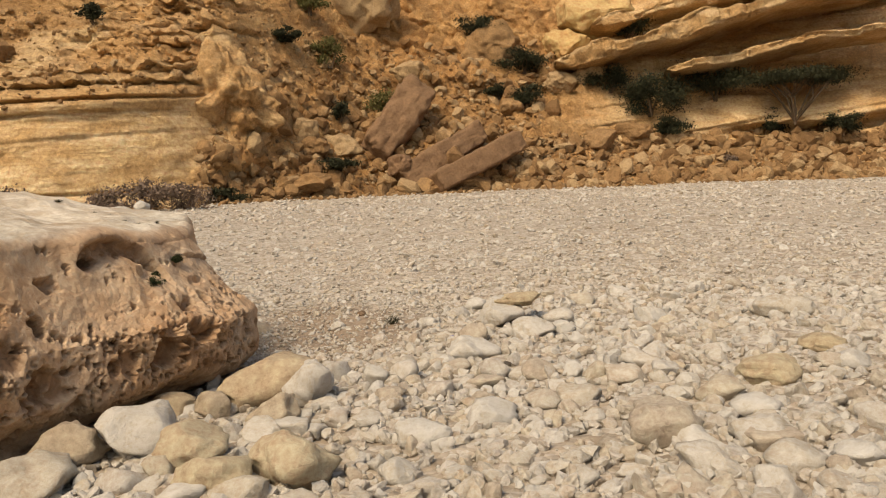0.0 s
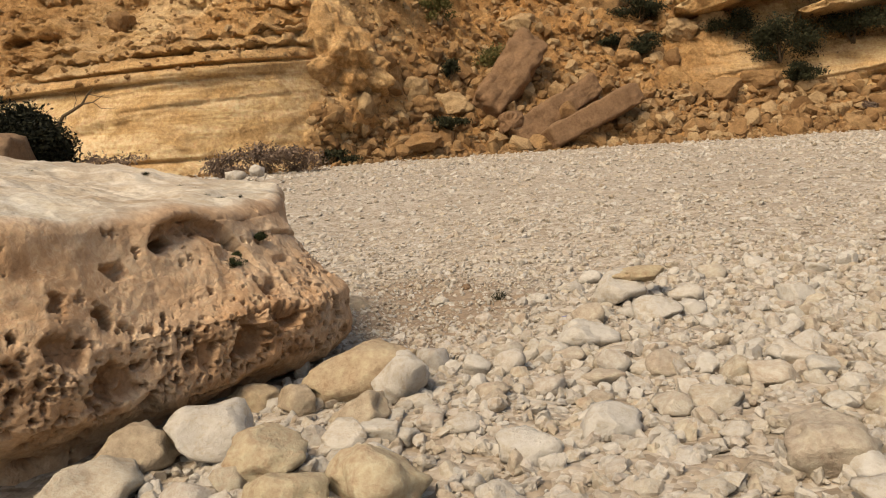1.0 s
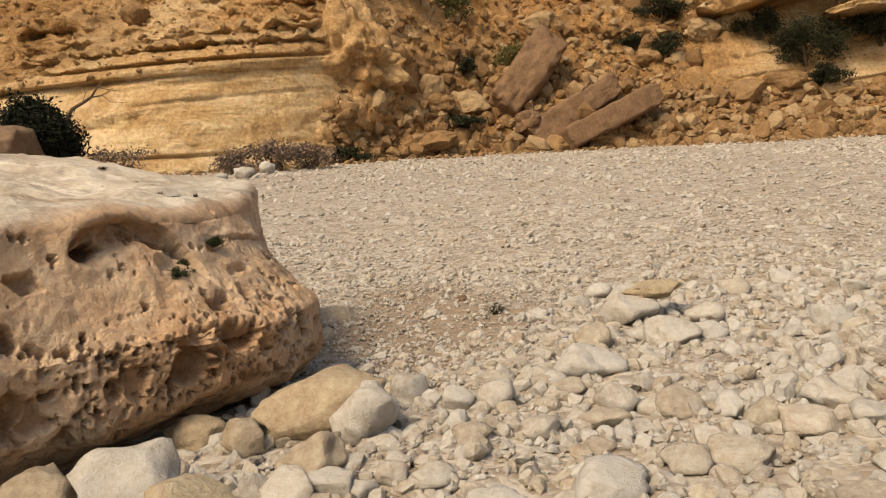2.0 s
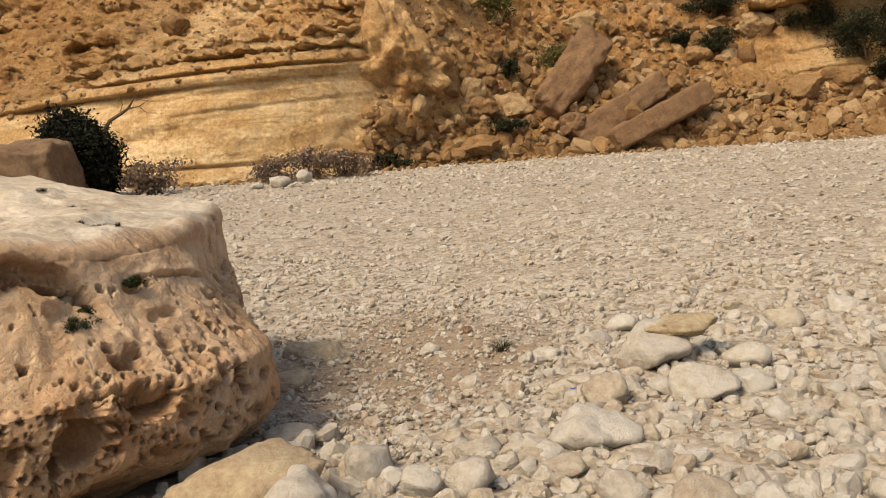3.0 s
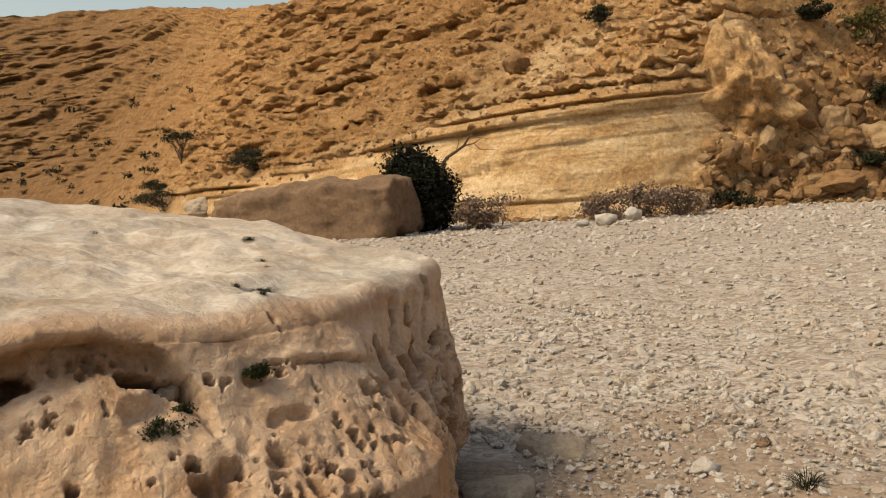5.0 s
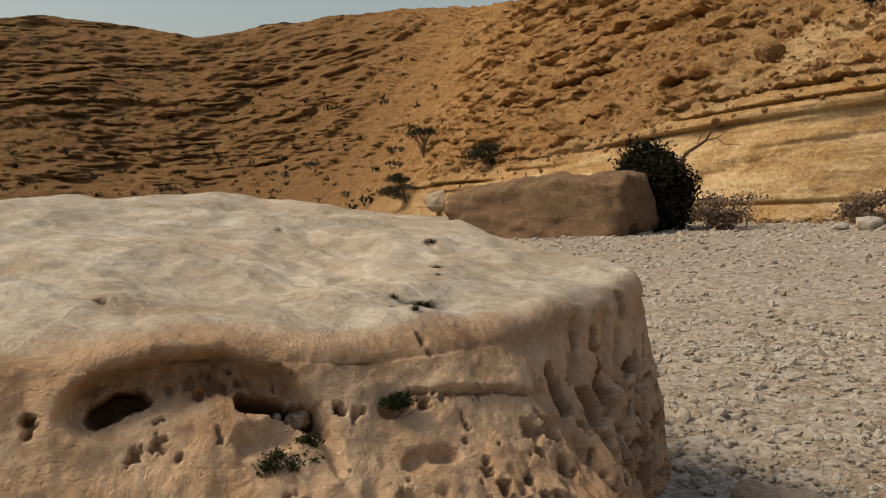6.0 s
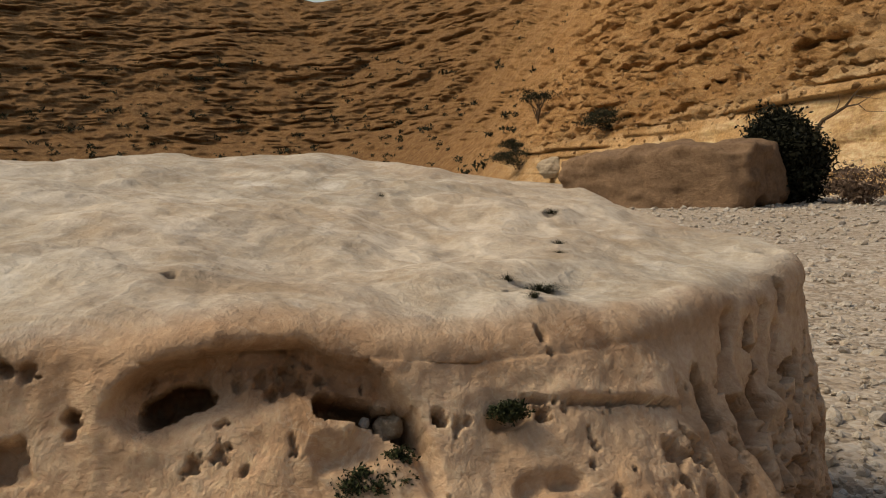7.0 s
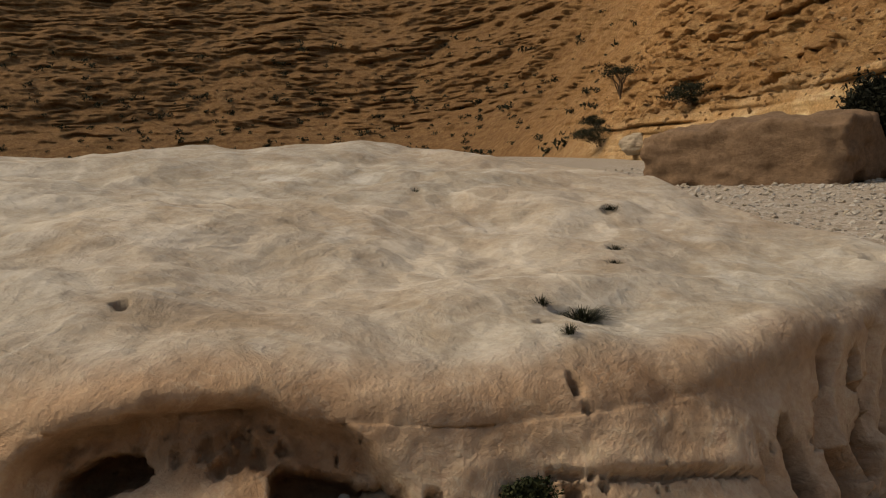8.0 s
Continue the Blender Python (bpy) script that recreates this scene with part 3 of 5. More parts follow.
pit(-1.249, 3.691, 0.541, 0.023, 0.04)
pit(-0.735, 4.406, 0.163, 0.046, 0.07)
pit(-0.987, 4.448, 0.010, 0.040, 0.05)
pit(-1.125, 4.478, -0.076, 0.041, 0.05)
pit(-1.302, 4.095, 0.036, 0.064, 0.05)
pit(-1.340, 3.705, 0.178, 0.047, 0.05)
pit(-1.474, 3.496, 0.217, 0.057, 0.05)
pit(-0.689, 4.446, 0.411, 0.039, 0.05)
pit(-0.755, 4.312, 0.355, 0.038, 0.05)
pit(-0.759, 5.046, 0.618, 0.037, 0.07)
pit(-0.701, 4.912, 0.557, 0.031, 0.06)
pit(-0.655, 4.537, 0.454, 0.038, 0.07)
pit(-0.626, 4.646, 0.385, 0.034, 0.06)
pit(-0.719, 4.598, 0.527, 0.034, 0.05)
pit(-0.853, 4.154, 0.458, 0.079, 0.12)
pit(-0.800, 4.267, 0.502, 0.031, 0.05)
pit(-0.962, 4.247, 0.625, 0.050, 0.06)
pit(-0.953, 4.316, 0.642, 0.032, 0.05)
pit(-0.985, 3.981, 0.520, 0.055, 0.08)
pit(-1.091, 3.864, 0.519, 0.029, 0.05)
pit(-1.047, 3.911, 0.487, 0.030, 0.06)
pit(-1.024, 5.740, 0.821, 0.057, 0.08)


FACE = np.array([0.42, 0.907, 0.0])   # runs along the hollow's face


def face(*places):
    """Places on the hollow's face, from steps along it and up it."""
    return [np.array(HOLLOW) + FACE * u + np.array([0, 0, h]) for u, h in places]


HOLES = [                              # deep holes: line, radius, depth
    (face((-0.24, -0.005), (-0.15, 0.025)), 0.044, 0.22),
    (face((0.15, -0.035), (0.25, -0.07), (0.345, -0.145)), 0.043, 0.22),
    ([(-1.157, 6.04, 0.985), (-1.15, 6.04, 0.945)], 0.034, 0.14),
    ([(-0.98, 5.29, 0.83), (-0.95, 5.30, 0.74)], 0.058, 0.15),
    ([(-1.02, 5.74, 0.70), (-0.98, 5.70, 0.58)], 0.080, 0.18),
    ([(-1.08, 6.12, 0.73), (-1.07, 6.10, 0.62)], 0.042, 0.12),
    ([(-0.87, 5.57, 0.52), (-0.85, 5.55, 0.42)], 0.046, 0.12),
    ([(-1.07, 5.71, 0.91), (-1.06, 5.69, 0.86)], 0.030, 0.11),
]
BOWLS = [                              # soft hollows and swellings
    (face((0.13, -0.20), (0.25, -0.185)), 0.050, 0.040),
    ([(-1.04, 4.56, 0.895), (-1.03, 4.62, 0.895)], 0.030, 0.045),
    ([(-0.99, 4.57, 0.70), (-0.95, 4.68, 0.705)], 0.030, 0.045),
    ([(-1.40, 6.17, 1.09), (-1.36, 6.20, 1.07)], 0.055, 0.035),
    ([(-1.09, 5.58, 0.96), (-1.0, 5.47, 0.72), (-0.90, 5.40, 0.50)], 0.055, 0.065),
    ([(-1.10, 5.85, 0.95), (-1.05, 5.80, 0.72), (-0.95, 5.70, 0.40)], 0.050, 0.055),
    ([(-1.12, 5.98, 0.86), (-1.08, 5.93, 0.62)], 0.040, 0.040),
    ([(-1.01, 5.15, 0.78), (-0.86, 5.17, 0.55)], 0.040, 0.035),
    ([(-1.22, 6.25, 1.03), (-1.18, 6.15, 1.03)], 0.100, -0.030),
    (face((-0.10, 0.150), (-0.25, 0.115), (-0.345, 0.06), (-0.350, -0.03), (-0.28, -0.095)), 0.050, -0.032),
    (face((0.36, 0.06), (0.47, -0.06)), 0.080, -0.020),
]
SLITS = [                              # narrow cracks and notches
    ([(-1.06, 4.66, 0.90), (-0.99, 4.82, 0.865), (-0.96, 4.95, 0.852), (-0.94, 5.06, 0.825), (-0.95, 5.14, 0.80)], 0.010, 0.035),
    ([(-1.142, 4.785, 1.022), (-1.135, 4.785, 1.010)], 0.012, 0.045),
    ([(-1.12, 4.78, 0.985), (-1.11, 4.78, 0.970)], 0.007, 0.020),
    ([(-0.975, 4.778, 0.80), (-0.955, 4.775, 0.765)], 0.008, 0.035),
    ([(-0.885, 5.01, 0.73), (-0.87, 5.05, 0.69)], 0.009, 0.035),
    ([(-0.90, 5.06, 0.76), (-0.89, 5.09, 0.71)], 0.009, 0.035),
    ([(-0.87, 5.12, 0.72), (-0.86, 5.12, 0.68)], 0.012, 0.035),
    (face((0.44, -0.155), (0.425, -0.175)), 0.010, 0.030),
    (face((0.46, -0.14), (0.455, -0.155)), 0.009, 0.030),
    (face((-0.41, -0.02), (-0.42, -0.045)), 0.012, 0.040),
    (face((0.05, -0.13), (0.06, -0.19)), 0.007, 0.025),
    (face((-0.16, -0.155), (-0.165, -0.165)), 0.013, 0.040),
    (face((-0.10, -0.135), (-0.105, -0.15)), 0.013, 0.040),
    (face((-0.095, -0.165), (-0.09, -0.172)), 0.010, 0.030),
    (face((-0.10, -0.06), (-0.095, -0.065)), 0.009, 0.030),
    (face((-0.12, 0.105), (-0.02, 0.100), (0.06, 0.105), (0.13, 0.08)), 0.006, 0.022),
]


def build_boulder():
    a, G = boulder_skin()
    rows, cols = G.shape[:2]
    du = np.roll(G, -1, 1) - np.roll(G, 1, 1)
    dv = np.gradient(G, axis=0)
    N = np.cross(du, dv)
    N /= np.linalg.norm(N, axis=2)[..., None] + 1e-9
    N[-3:] = (0, 0, 1)
    P, N = G.reshape(-1, 3), N.reshape(-1, 3)
    ang = np.tile(a, rows)
    side = np.repeat(1 - step(195, 217, np.arange(rows)), cols)
    z = P[:, 2]
    lower = 1 - step(0.35, 0.95, z)
    # broad swells and shallow flutes by the far corner
    push = side * (0.030 * fbm(P * 1.6, 3) + (0.007 + 0.012 * lower) * fbm(P * 6.5 + 3, 3) + 0.004 * fbm(P * 22, 2))
    bent = ang + 5 * vnoise(P * 2.6 + 4) + 2 * vnoise(P * 7 + 9)
    for at, wide, deep in ((12, 2.6, 0.06), (24, 2.8, 0.055), (35, 2.4, 0.045)):
        push -= side * (1 - step(0.70, 0.97, z)) * deep * np.exp(-((bent - at) / wide) ** 2)
    # the arched hollow: deepest under its roof, running out below
    off = P - np.array(HOLLOW)
    u, h = off @ FACE, off[:, 2]
    roof = np.interp(u, [-0.36, -0.33, -0.25, -0.13, 0, 0.1, 0.25, 0.33, 0.37, 0.40], [-0.02, 0.03, 0.08, 0.115, 0.115, 0.10, 0.035, -0.03, -0.12, -0.2])
    roof = roof + 0.012 * vnoise(P * 14)
    under = roof - h
    hollow = side * step(-0.006, 0.022, under) * (1 - step(0.03, 0.19, under)) * step(-0.37, -0.27, u) * (1 - step(0.34, 0.39, u)) * (P[:, 0] > -2.0)
    push -= hollow * (0.075 + 0.028 * fbm(P * 11, 4))
    # the block above the crack stands a little proud
    sill = np.interp(P[:, 1], [4.58, 4.84, 4.95, 5.06, 5.14], [0.905, 0.865, 0.852, 0.825, 0.80])
    push += side * 0.020 * step(-0.004, 0.010, z - sill) * (1 - step(0.05, 0.2, z - sill)) * step(4.62, 4.80, P[:, 1]) * (1 - step(5.08, 5.2, P[:, 1])) * (P[:, 0] > -2)
    # sponge-like pockets low on the face
    warped = P + 0.05 * np.stack([vnoise(P * 5), vnoise(P * 5 + 20), vnoise(P * 5 + 40)], 1)
    rotten = step(-0.35, 0.35, fbm(P * 2.1 + 5, 3)) * (1 - step(0.50, 0.82, z)) * side
    c1, _c2, own = cells(warped * np.array([9, 9, 6.5]))
    f1, _f2, mine = cells(warped * np.array([21, 21, 15.0]) + 7)
    decay = rotten * (0.060 * step(0.3, 0.9, own) * np.clip(1 - (c1 / 0.42) ** 3, 0, 1) + 0.034 * step(0.35, 0.9, mine) * np.clip(1 - (f1 / 0.42) ** 3, 0, 1))
    push -= decay
    Q = P + N * push[:, None]

    seen = np.where((side > 0.02) & (ang > -100) & (ang < 85))[0]
    facing = seen[(side[seen] > 0.9) & (ang[seen] > -92) & (ang[seen] < 70)]

    def settle(c):
        """The nearest place on the skin."""
        return Q[seen[np.argmin(((P[seen] - np.array(c)) ** 2).sum(1))]]
    D = np.zeros(len(P))
    spots = [(settle(c), r, d) for c, r, d in PITS]
    rng = np.random.RandomState(4)
    for _ in range(6000):
        k = facing[rng.randint(len(facing))]
        keep = 0.03 + 0.97 * (1 - step(0.45, 0.80, z[k])) + 0.20 * (ang[k] > 8) * (z[k] < 0.9)
        if z[k] < 0.1 or rng.rand() > keep * (0.45 + 1.1 * vnoise(P[k][None] * 2.2 + 9)[0]):
            continue
        r = 0.006 + 0.017 * rng.rand() ** 3.5
        spots.append((Q[k], r, r * (2.6 + rng.rand() * 2.4)))
    for _ in range(26):                                    # little holes in the back of the hollow
        c = settle(face((rng.uniform(-0.14, 0.16), rng.uniform(-0.01, 0.085)))[0])
        r = rng.uniform(0.006, 0.017)
        spots.append((c, r, r * 2.2))
    D[seen] = dent(Q[seen], D[seen], spots, 4.0)
    D = dent(Q, D, [([settle(c) for c in line], r, d) for line, r, d in HOLES], 5.0, 0.22)
    D = dent(Q, D, [([settle(c) for c in line], r, d) for line, r, d in SLITS], 3.0, 0.7)
    soft = dent(Q, np.zeros(len(P)), [([settle(c) for c in line], r * 1.35, d) for line, r, d in BOWLS if d > 0], 2.0, 0.3, 2.0)
    swell = np.zeros(len(P))
    for line, r, d in BOWLS:
        if d < 0:
            swell -= d * np.exp(-(along_line(Q, [settle(c) for c in line]) / r) ** 2)
    top_spots = [((-1.29, 4.96), .03, .02), ((-1.646, 5.444), .03, .03), ((-2.14, 5.94), .026, .02), ((-2.83, 5.53), .02, .03), ((-1.852, 4.096), .022, .035),
                 ((-1.38, 5.05), .05, .022), ((-1.33, 4.9), .03, .03), ((-1.80, 5.61), .025, .02)]
    D = dent(Q, D, [((x, y, float(boulder_top(np.array([x]), np.array([y]))[0])), r, d) for (x, y), r, d in top_spots])
    Q = Q + N * (swell - np.maximum(D, soft))[:, None]
    Q[:, 2] += 0.30 * np.clip(D - 0.06, 0, 1) * side
    upper = np.repeat(step(201, 213, np.arange(rows)), cols)
    washed = np.clip(upper * step(-0.9, 0.0, fbm(P * 4, 3) + upper) + step(0.05, 0.35, fbm(P * 1.3 + 2, 3)) * 0.28 * side, 0, 1) * (0.85 + 0.15 * step(-0.6, 0.2, fbm(P * 0.9, 2)))
    # rust stains, browner lower face, and shade painted into pits, pockets, hollow and under-lip
    rust_and_shade = np.clip(0.12 * side * step(0.0, 0.7, fbm(P * 3.2 + 6, 4)) + 0.40 * hollow * step(-0.4, 0.5, fbm(P * 7, 3)) + 0.42 * side * step(0.90, 1.0, z) * step(-0.3, 0.4, fbm(P * 2.5, 3)) + 0.4 * lower * step(0.35, 0.8, fbm(P * 5 + 1, 3)) + 0.24 * lower * side + 0.5 * step(0.01, 0.04, decay) + 0.5 * step(0.02, 0.06, D), 0, 0.72)
    ob = mesh_object("boulder", Q, grid_faces(rows, cols, True), LIMESTONE, washed=washed, rust_and_shade=rust_and_shade, vein=upper * veins(P * np.array([1, 1, 0])), pitted=np.clip(side * (0.25 + 0.75 * lower + 0.5 * hollow), 0, 1))
    tagged(ob, "huge pale weathered limestone boulder full of pits and holes", "boulder")
    return ob


build_boulder()


# ---- loose stones ----
def ball(subdivisions):
    bm = bmesh.new()
    bmesh.ops.create_icosphere(bm, subdivisions=subdivisions, radius=1.0)
    v = np.array([x.co[:] for x in bm.verts])
    f = np.array([[x.index for x in g.verts] for g in bm.faces])
    bm.free()
    return v, f


BALLS = {k: ball(k) for k in (1, 2, 3, 4, 5, 6)}


def stone_shape(k, seed, cuts=9, blunt=0.58, rough=0.07):
    """A worn stone: a ball cut by a few planes and roughened."""
    rng = np.random.RandomState(seed)
    v = BALLS[k][0].copy()
    for _ in range(cuts):
        n = rng.normal(size=3)
        n /= np.linalg.norm(n)
        d = v @ n - (blunt + 0.2 * rng.rand())
        v = v - np.clip(d, 0, None)[:, None] * n * 0.92
    v += v * (rough * 2.0 * vnoise(v * 1.1 + seed * 3.1) + rough * vnoise(v * 2.7 + seed))[:, None]
    if k > 2:
        v += v * (rough * 0.6 * fbm(v * 4 + seed, 4))[:, None]
    return v / np.abs(v).max(0)


def turned(rng, n):
    """n random turns, mostly about the upright."""
    a, t = rng.rand(n) * 6.283, rng.normal(size=(n, 2)) * 0.35
    ca, sa = np.cos(a), np.sin(a)
    m = np.zeros((n, 3, 3))
    m[:, 0, 0], m[:, 0, 1], m[:, 1, 0], m[:, 1, 1], m[:, 2, 2] = ca, -sa, sa, ca, 1
    q = np.tile(np.eye(3), (n, 1, 1))
    q[:, 0, 2], q[:, 2, 0], q[:, 1, 2], q[:, 2, 1] = t[:, 0], -t[:, 0], t[:, 1], -t[:, 1]
    return m @ q


def heap(name, places, sizes, k, mat, seed, label, category, flat=0.72, smooth=False, shapes=10):
    """Very many stones in one mesh."""
    rng = np.random.RandomState(seed)
    kinds = [stone_shape(k, seed * 50 + j, cuts=11, blunt=0.52, rough=0.12) for j in range(shapes)]
    which = rng.randint(0, shapes, len(places))
    base = np.stack(kinds)[which]
    scale = np.stack([sizes * (0.8 + 0.5 * rng.rand(len(sizes))), sizes * (0.65 + 0.4 * rng.rand(len(sizes))), sizes * flat * (0.7 + 0.6 * rng.rand(len(sizes)))], 1)
    v = np.einsum("nij,nvj->nvi", turned(rng, len(places)), base * scale[:, None, :]) + places[:, None, :]
    nv = base.shape[1]
    f = (BALLS[k][1][None] + (np.arange(len(places)) * nv)[:, None, None]).reshape(-1, 3)
    return tagged(mesh_object(name, v.reshape(-1, 3), f, mat, smooth=smooth), label, category, kind="stuff")


def in_boulder(x, y, grow=0.35):
    a = np.degrees(np.arctan2(y - B_MID[1], x - B_MID[0]))
    return np.hypot(x - B_MID[0], y - B_MID[1]) < eased(a, B_RIM) + grow


def bed_places(rng, n, near, far, power, bare=1.15):
    """Places over the stream bed, thinning out with distance."""
    u = rng.rand(n)
    k = 2 - power
    r = (near ** k + u * (far ** k - near ** k)) ** (1 / k)
    b = np.radians(rng.uniform(-64, 48, n))
    x, y = 0.2 + r * np.sin(b), -1.2 + r * np.cos(b)
    ok = ~in_boulder(x, y) & (np.hypot(x - MID[0], y - MID[1]) < foot(np.degrees(np.arctan2(x - MID[0], y - MID[1]))) + 0.4)
    hollow = np.exp(-(((x + 0.15) / 1.0) ** 2 + ((y - 6.3) / 1.35) ** 2))
    ok &= rng.rand(n) > hollow * bare
    return x[ok], y[ok]


def on_bar(x, y):
    """The share of larger stones: high on the cobble bar, low beyond it."""
    return 0.08 + 0.92 * (1 - step(4.8, 6.8, y - 0.3 * x))


def scatter_gravel():
    rng = np.random.RandomState(11)
    x, y = bed_places(rng, 11500, 2.2, 10.0, 1.15, 0.35)
    s = 0.010 + 0.046 * rng.rand(len(x)) ** 2.2
    s *= np.where(np.hypot((x + 0.15) / 1.0, (y - 6.3) / 1.35) < 1.1, 0.5, 1.0)
    small = s < 0.024
    for some, k, seed in ((small, 1, 3), (~small, 2, 4)):
        px, py, ps = x[some], y[some], s[some]
        heap("gravel", np.stack([px, py, ground_height(px, py) + ps * 0.2], 1), ps, k, RIVER, seed, "pale broken gravel covering the near stream bed", "gravel")
    r, a = np.sqrt(rng.rand(3200)), rng.rand(3200) * 2 * math.pi
    x, y = -0.1 + 1.5 * r * np.cos(a), 6.2 + 1.9 * r * np.sin(a)
    x, y = x[~in_boulder(x, y)], y[~in_boulder(x, y)]
    s = 0.005 + 0.016 * rng.rand(len(x)) ** 2
    heap("grit", np.stack([x, y, ground_height(x, y) + s * 0.3 + 0.008], 1), s, 1, RIVER, 19, "fine grit on the sandy hollow beside the boulder", "grit")
    x, y = bed_places(rng, 6200, 2.2, 9.0, 0.9)
    keep = rng.rand(len(x)) < on_bar(x, y)
    x, y = x[keep], y[keep]
    s = 0.026 + 0.050 * rng.rand(len(x)) ** 2.2
    close = np.hypot(x - 0.2, y + 1.2) < 4.2
    for some, k, seed in ((close, 3, 5), (~close, 2, 6)):
        px, py, ps = x[some], y[some], s[some]
        heap("shingle", np.stack([px, py, ground_height(px, py) + ps * 0.2], 1), ps, k, RIVER, seed, "pale rounded shingle lying on the stream bed", "shingle")
    x, y = bed_places(rng, 17500, 4.5, 14.0, 0.95, 0.1)
    s = 0.011 + 0.026 * rng.rand(len(x)) ** 2
    heap("gravel", np.stack([x, y, ground_height(x, y) + s * 0.2], 1), s, 1, RIVER, 17, "fine pale gravel over the middle of the stream bed", "gravel")
    x, y = bed_places(rng, 24500, 10.5, 50.0, 0.8)
    d = np.hypot(x, y)
    s = (0.025 + 0.065 * rng.rand(len(x)) ** 2.4) * (0.8 + 0.5 * step(12, 35, d))
    heap("gravel", np.stack([x, y, ground_height(x, y) + s * 0.15], 1), s, 1, RIVER, 7, "pale stones strewn over the far stream bed", "gravel", flat=0.55)


COBBLES = [bpy.data.meshes.new("cobble") for _ in range(14)]
for _n, _me in enumerate(COBBLES):
    _me.from_pydata(stone_shape(3, 300 + _n, cuts=11, blunt=0.55, rough=0.10).tolist(), [], BALLS[3][1].tolist())
    _me.polygons.foreach_set("use_smooth", np.full(len(_me.polygons), True))
    _me.materials.append(COBBLE)


def scatter_cobbles():
    rng = np.random.RandomState(23)
    x, y = bed_places(rng, 420, 2.4, 9.0, 0.9)
    keep = rng.rand(len(x)) < on_bar(x, y)
    x, y = x[keep], y[keep]
    for px, py in zip(x[:240], y[:240]):
        s = 0.06 + 0.07 * rng.rand() ** 2
        ob = new("cobble", COBBLES[rng.randint(len(COBBLES))])
        ob.matrix_world = pose(px, py, float(ground_height(px, py)) + s * 0.22, rng.uniform(-15, 15), rng.uniform(-15, 15), rng.uniform(0, 360)) @ Matrix.Diagonal((s * 1.2, s * 0.95, s * 0.66, 1))
        tagged(ob, "pale limestone cobble lying among stream gravel", "cobble", "cobbles in the stream bed")


def stone(x, y, long, wide, high, turn, label, mat=None, seed=0, sink=0.25, lean=0, cuts=8, lift=0.0):
    """One loose stone; sizes are full lengths."""
    v = stone_shape(4 if long > 0.3 else 3, seed + int(abs(x * 131 + y * 77)) % 997, cuts=cuts + 3, blunt=0.60, rough=0.10) * (np.array([long, wide, high]) / 2)
    ob = mesh_object("stone", v, BALLS[4 if long > 0.3 else 3][1], mat or RIVER)
    ob.matrix_world = pose(x, y, float(ground_height(x, y)) + high * (0.5 - sink) + lift, 0, lean, turn)
    return tagged(ob, label, "stone", "loose stones round the boulder")


scatter_gravel()
scatter_cobbles()

stone(-1.47, 3.24, 0.45, 0.43, 0.33, 1, "cream limestone stone with rough broken faces", SANDY, 0, cuts=9)
stone(-1.10, 3.22, 0.45, 0.43, 0.35, 3, "pale grey limestone stone with rough faces", RIVER, 1)
stone(-0.79, 2.94, 0.41, 0.39, 0.29, 7, "ochre yellow sandstone stone, rounded and dusty", OCHRE, 2, cuts=1)
stone(-0.47, 3.96, 0.70, 0.50, 0.42, 12, "big tan rounded boulder leaning on others", TAN, 3, cuts=3, lean=-20, sink=0.15)
stone(-0.205, 3.77, 0.36, 0.32, 0.32, 13, "near-white limestone stone with chalky faces", CHALK, 4, sink=0.10)
stone(-0.02, 4.37, 0.24, 0.22, 0.19, -12, "cream limestone stone worn smooth by water", RIVER, 5)
stone(-1.07, 3.95, 0.36, 0.26, 0.19, 6, "tan rounded stone at the boulder's foot", TAN, 6)
stone(-0.79, 3.80, 0.32, 0.20, 0.21, -35, "tan oval stone lying aslant at the boulder's foot", SANDY, 7)
stone(-0.42, 3.42, 0.34, 0.30, 0.26, 13, "tan rounded stone with worn pits", SANDY, 8)
stone(-0.33, 2.62, 0.52, 0.49, 0.33, -10, "ochre yellow sandstone stone, rounded and dusty", OCHRE, 9, cuts=1)
stone(-0.65, 2.55, 0.42, 0.39, 0.24, 2, "ochre yellow sandstone stone, rounded and dusty", OCHRE, 10, cuts=1)
stone(-0.53, 2.43, 0.32, 0.30, 0.15, 7, "pale grey limestone stone with rough faces", RIVER, 11)
stone(-1.56, 2.89, 0.53, 0.50, 0.27, 27, "pale grey limestone stone with rough faces", RIVER, 12)
stone(-1.10, 2.72, 0.28, 0.20, 0.13, -1, "pale grey limestone stone with rough faces", RIVER, 13)
stone(-0.94, 2.78, 0.16, 0.15, 0.15, 3, "pale grey limestone stone with rough faces", RIVER, 14)
stone(0.92, 4.51, 0.47, 0.38, 0.21, -11, "near-white limestone stone with chalky faces", CHALK, 15)
stone(0.96, 3.87, 0.21, 0.20, 0.19, -6, "pale grey limestone stone with rough faces", RIVER, 16)
stone(0.40, 4.09, 0.21, 0.20, 0.18, 8, "cream limestone stone worn smooth by water", RIVER, 17)
stone(0.22, 4.10, 0.18, 0.17, 0.16, -14, "near-white limestone stone with chalky faces", CHALK, 18)
stone(0.74, 2.98, 0.30, 0.29, 0.19, -15, "near-white limestone stone with chalky faces", CHALK, 19)
stone(0.35, 2.85, 0.29, 0.28, 0.16, -3, "cream limestone stone worn smooth by water", RIVER, 20)
stone(1.46, 2.45, 0.42, 0.40, 0.29, -12, "large pinkish grey stone with smooth faces", RIVER, 21, cuts=1)
stone(1.84, 2.18, 0.31, 0.29, 0.17, -42, "near-white limestone stone with chalky faces", CHALK, 22)
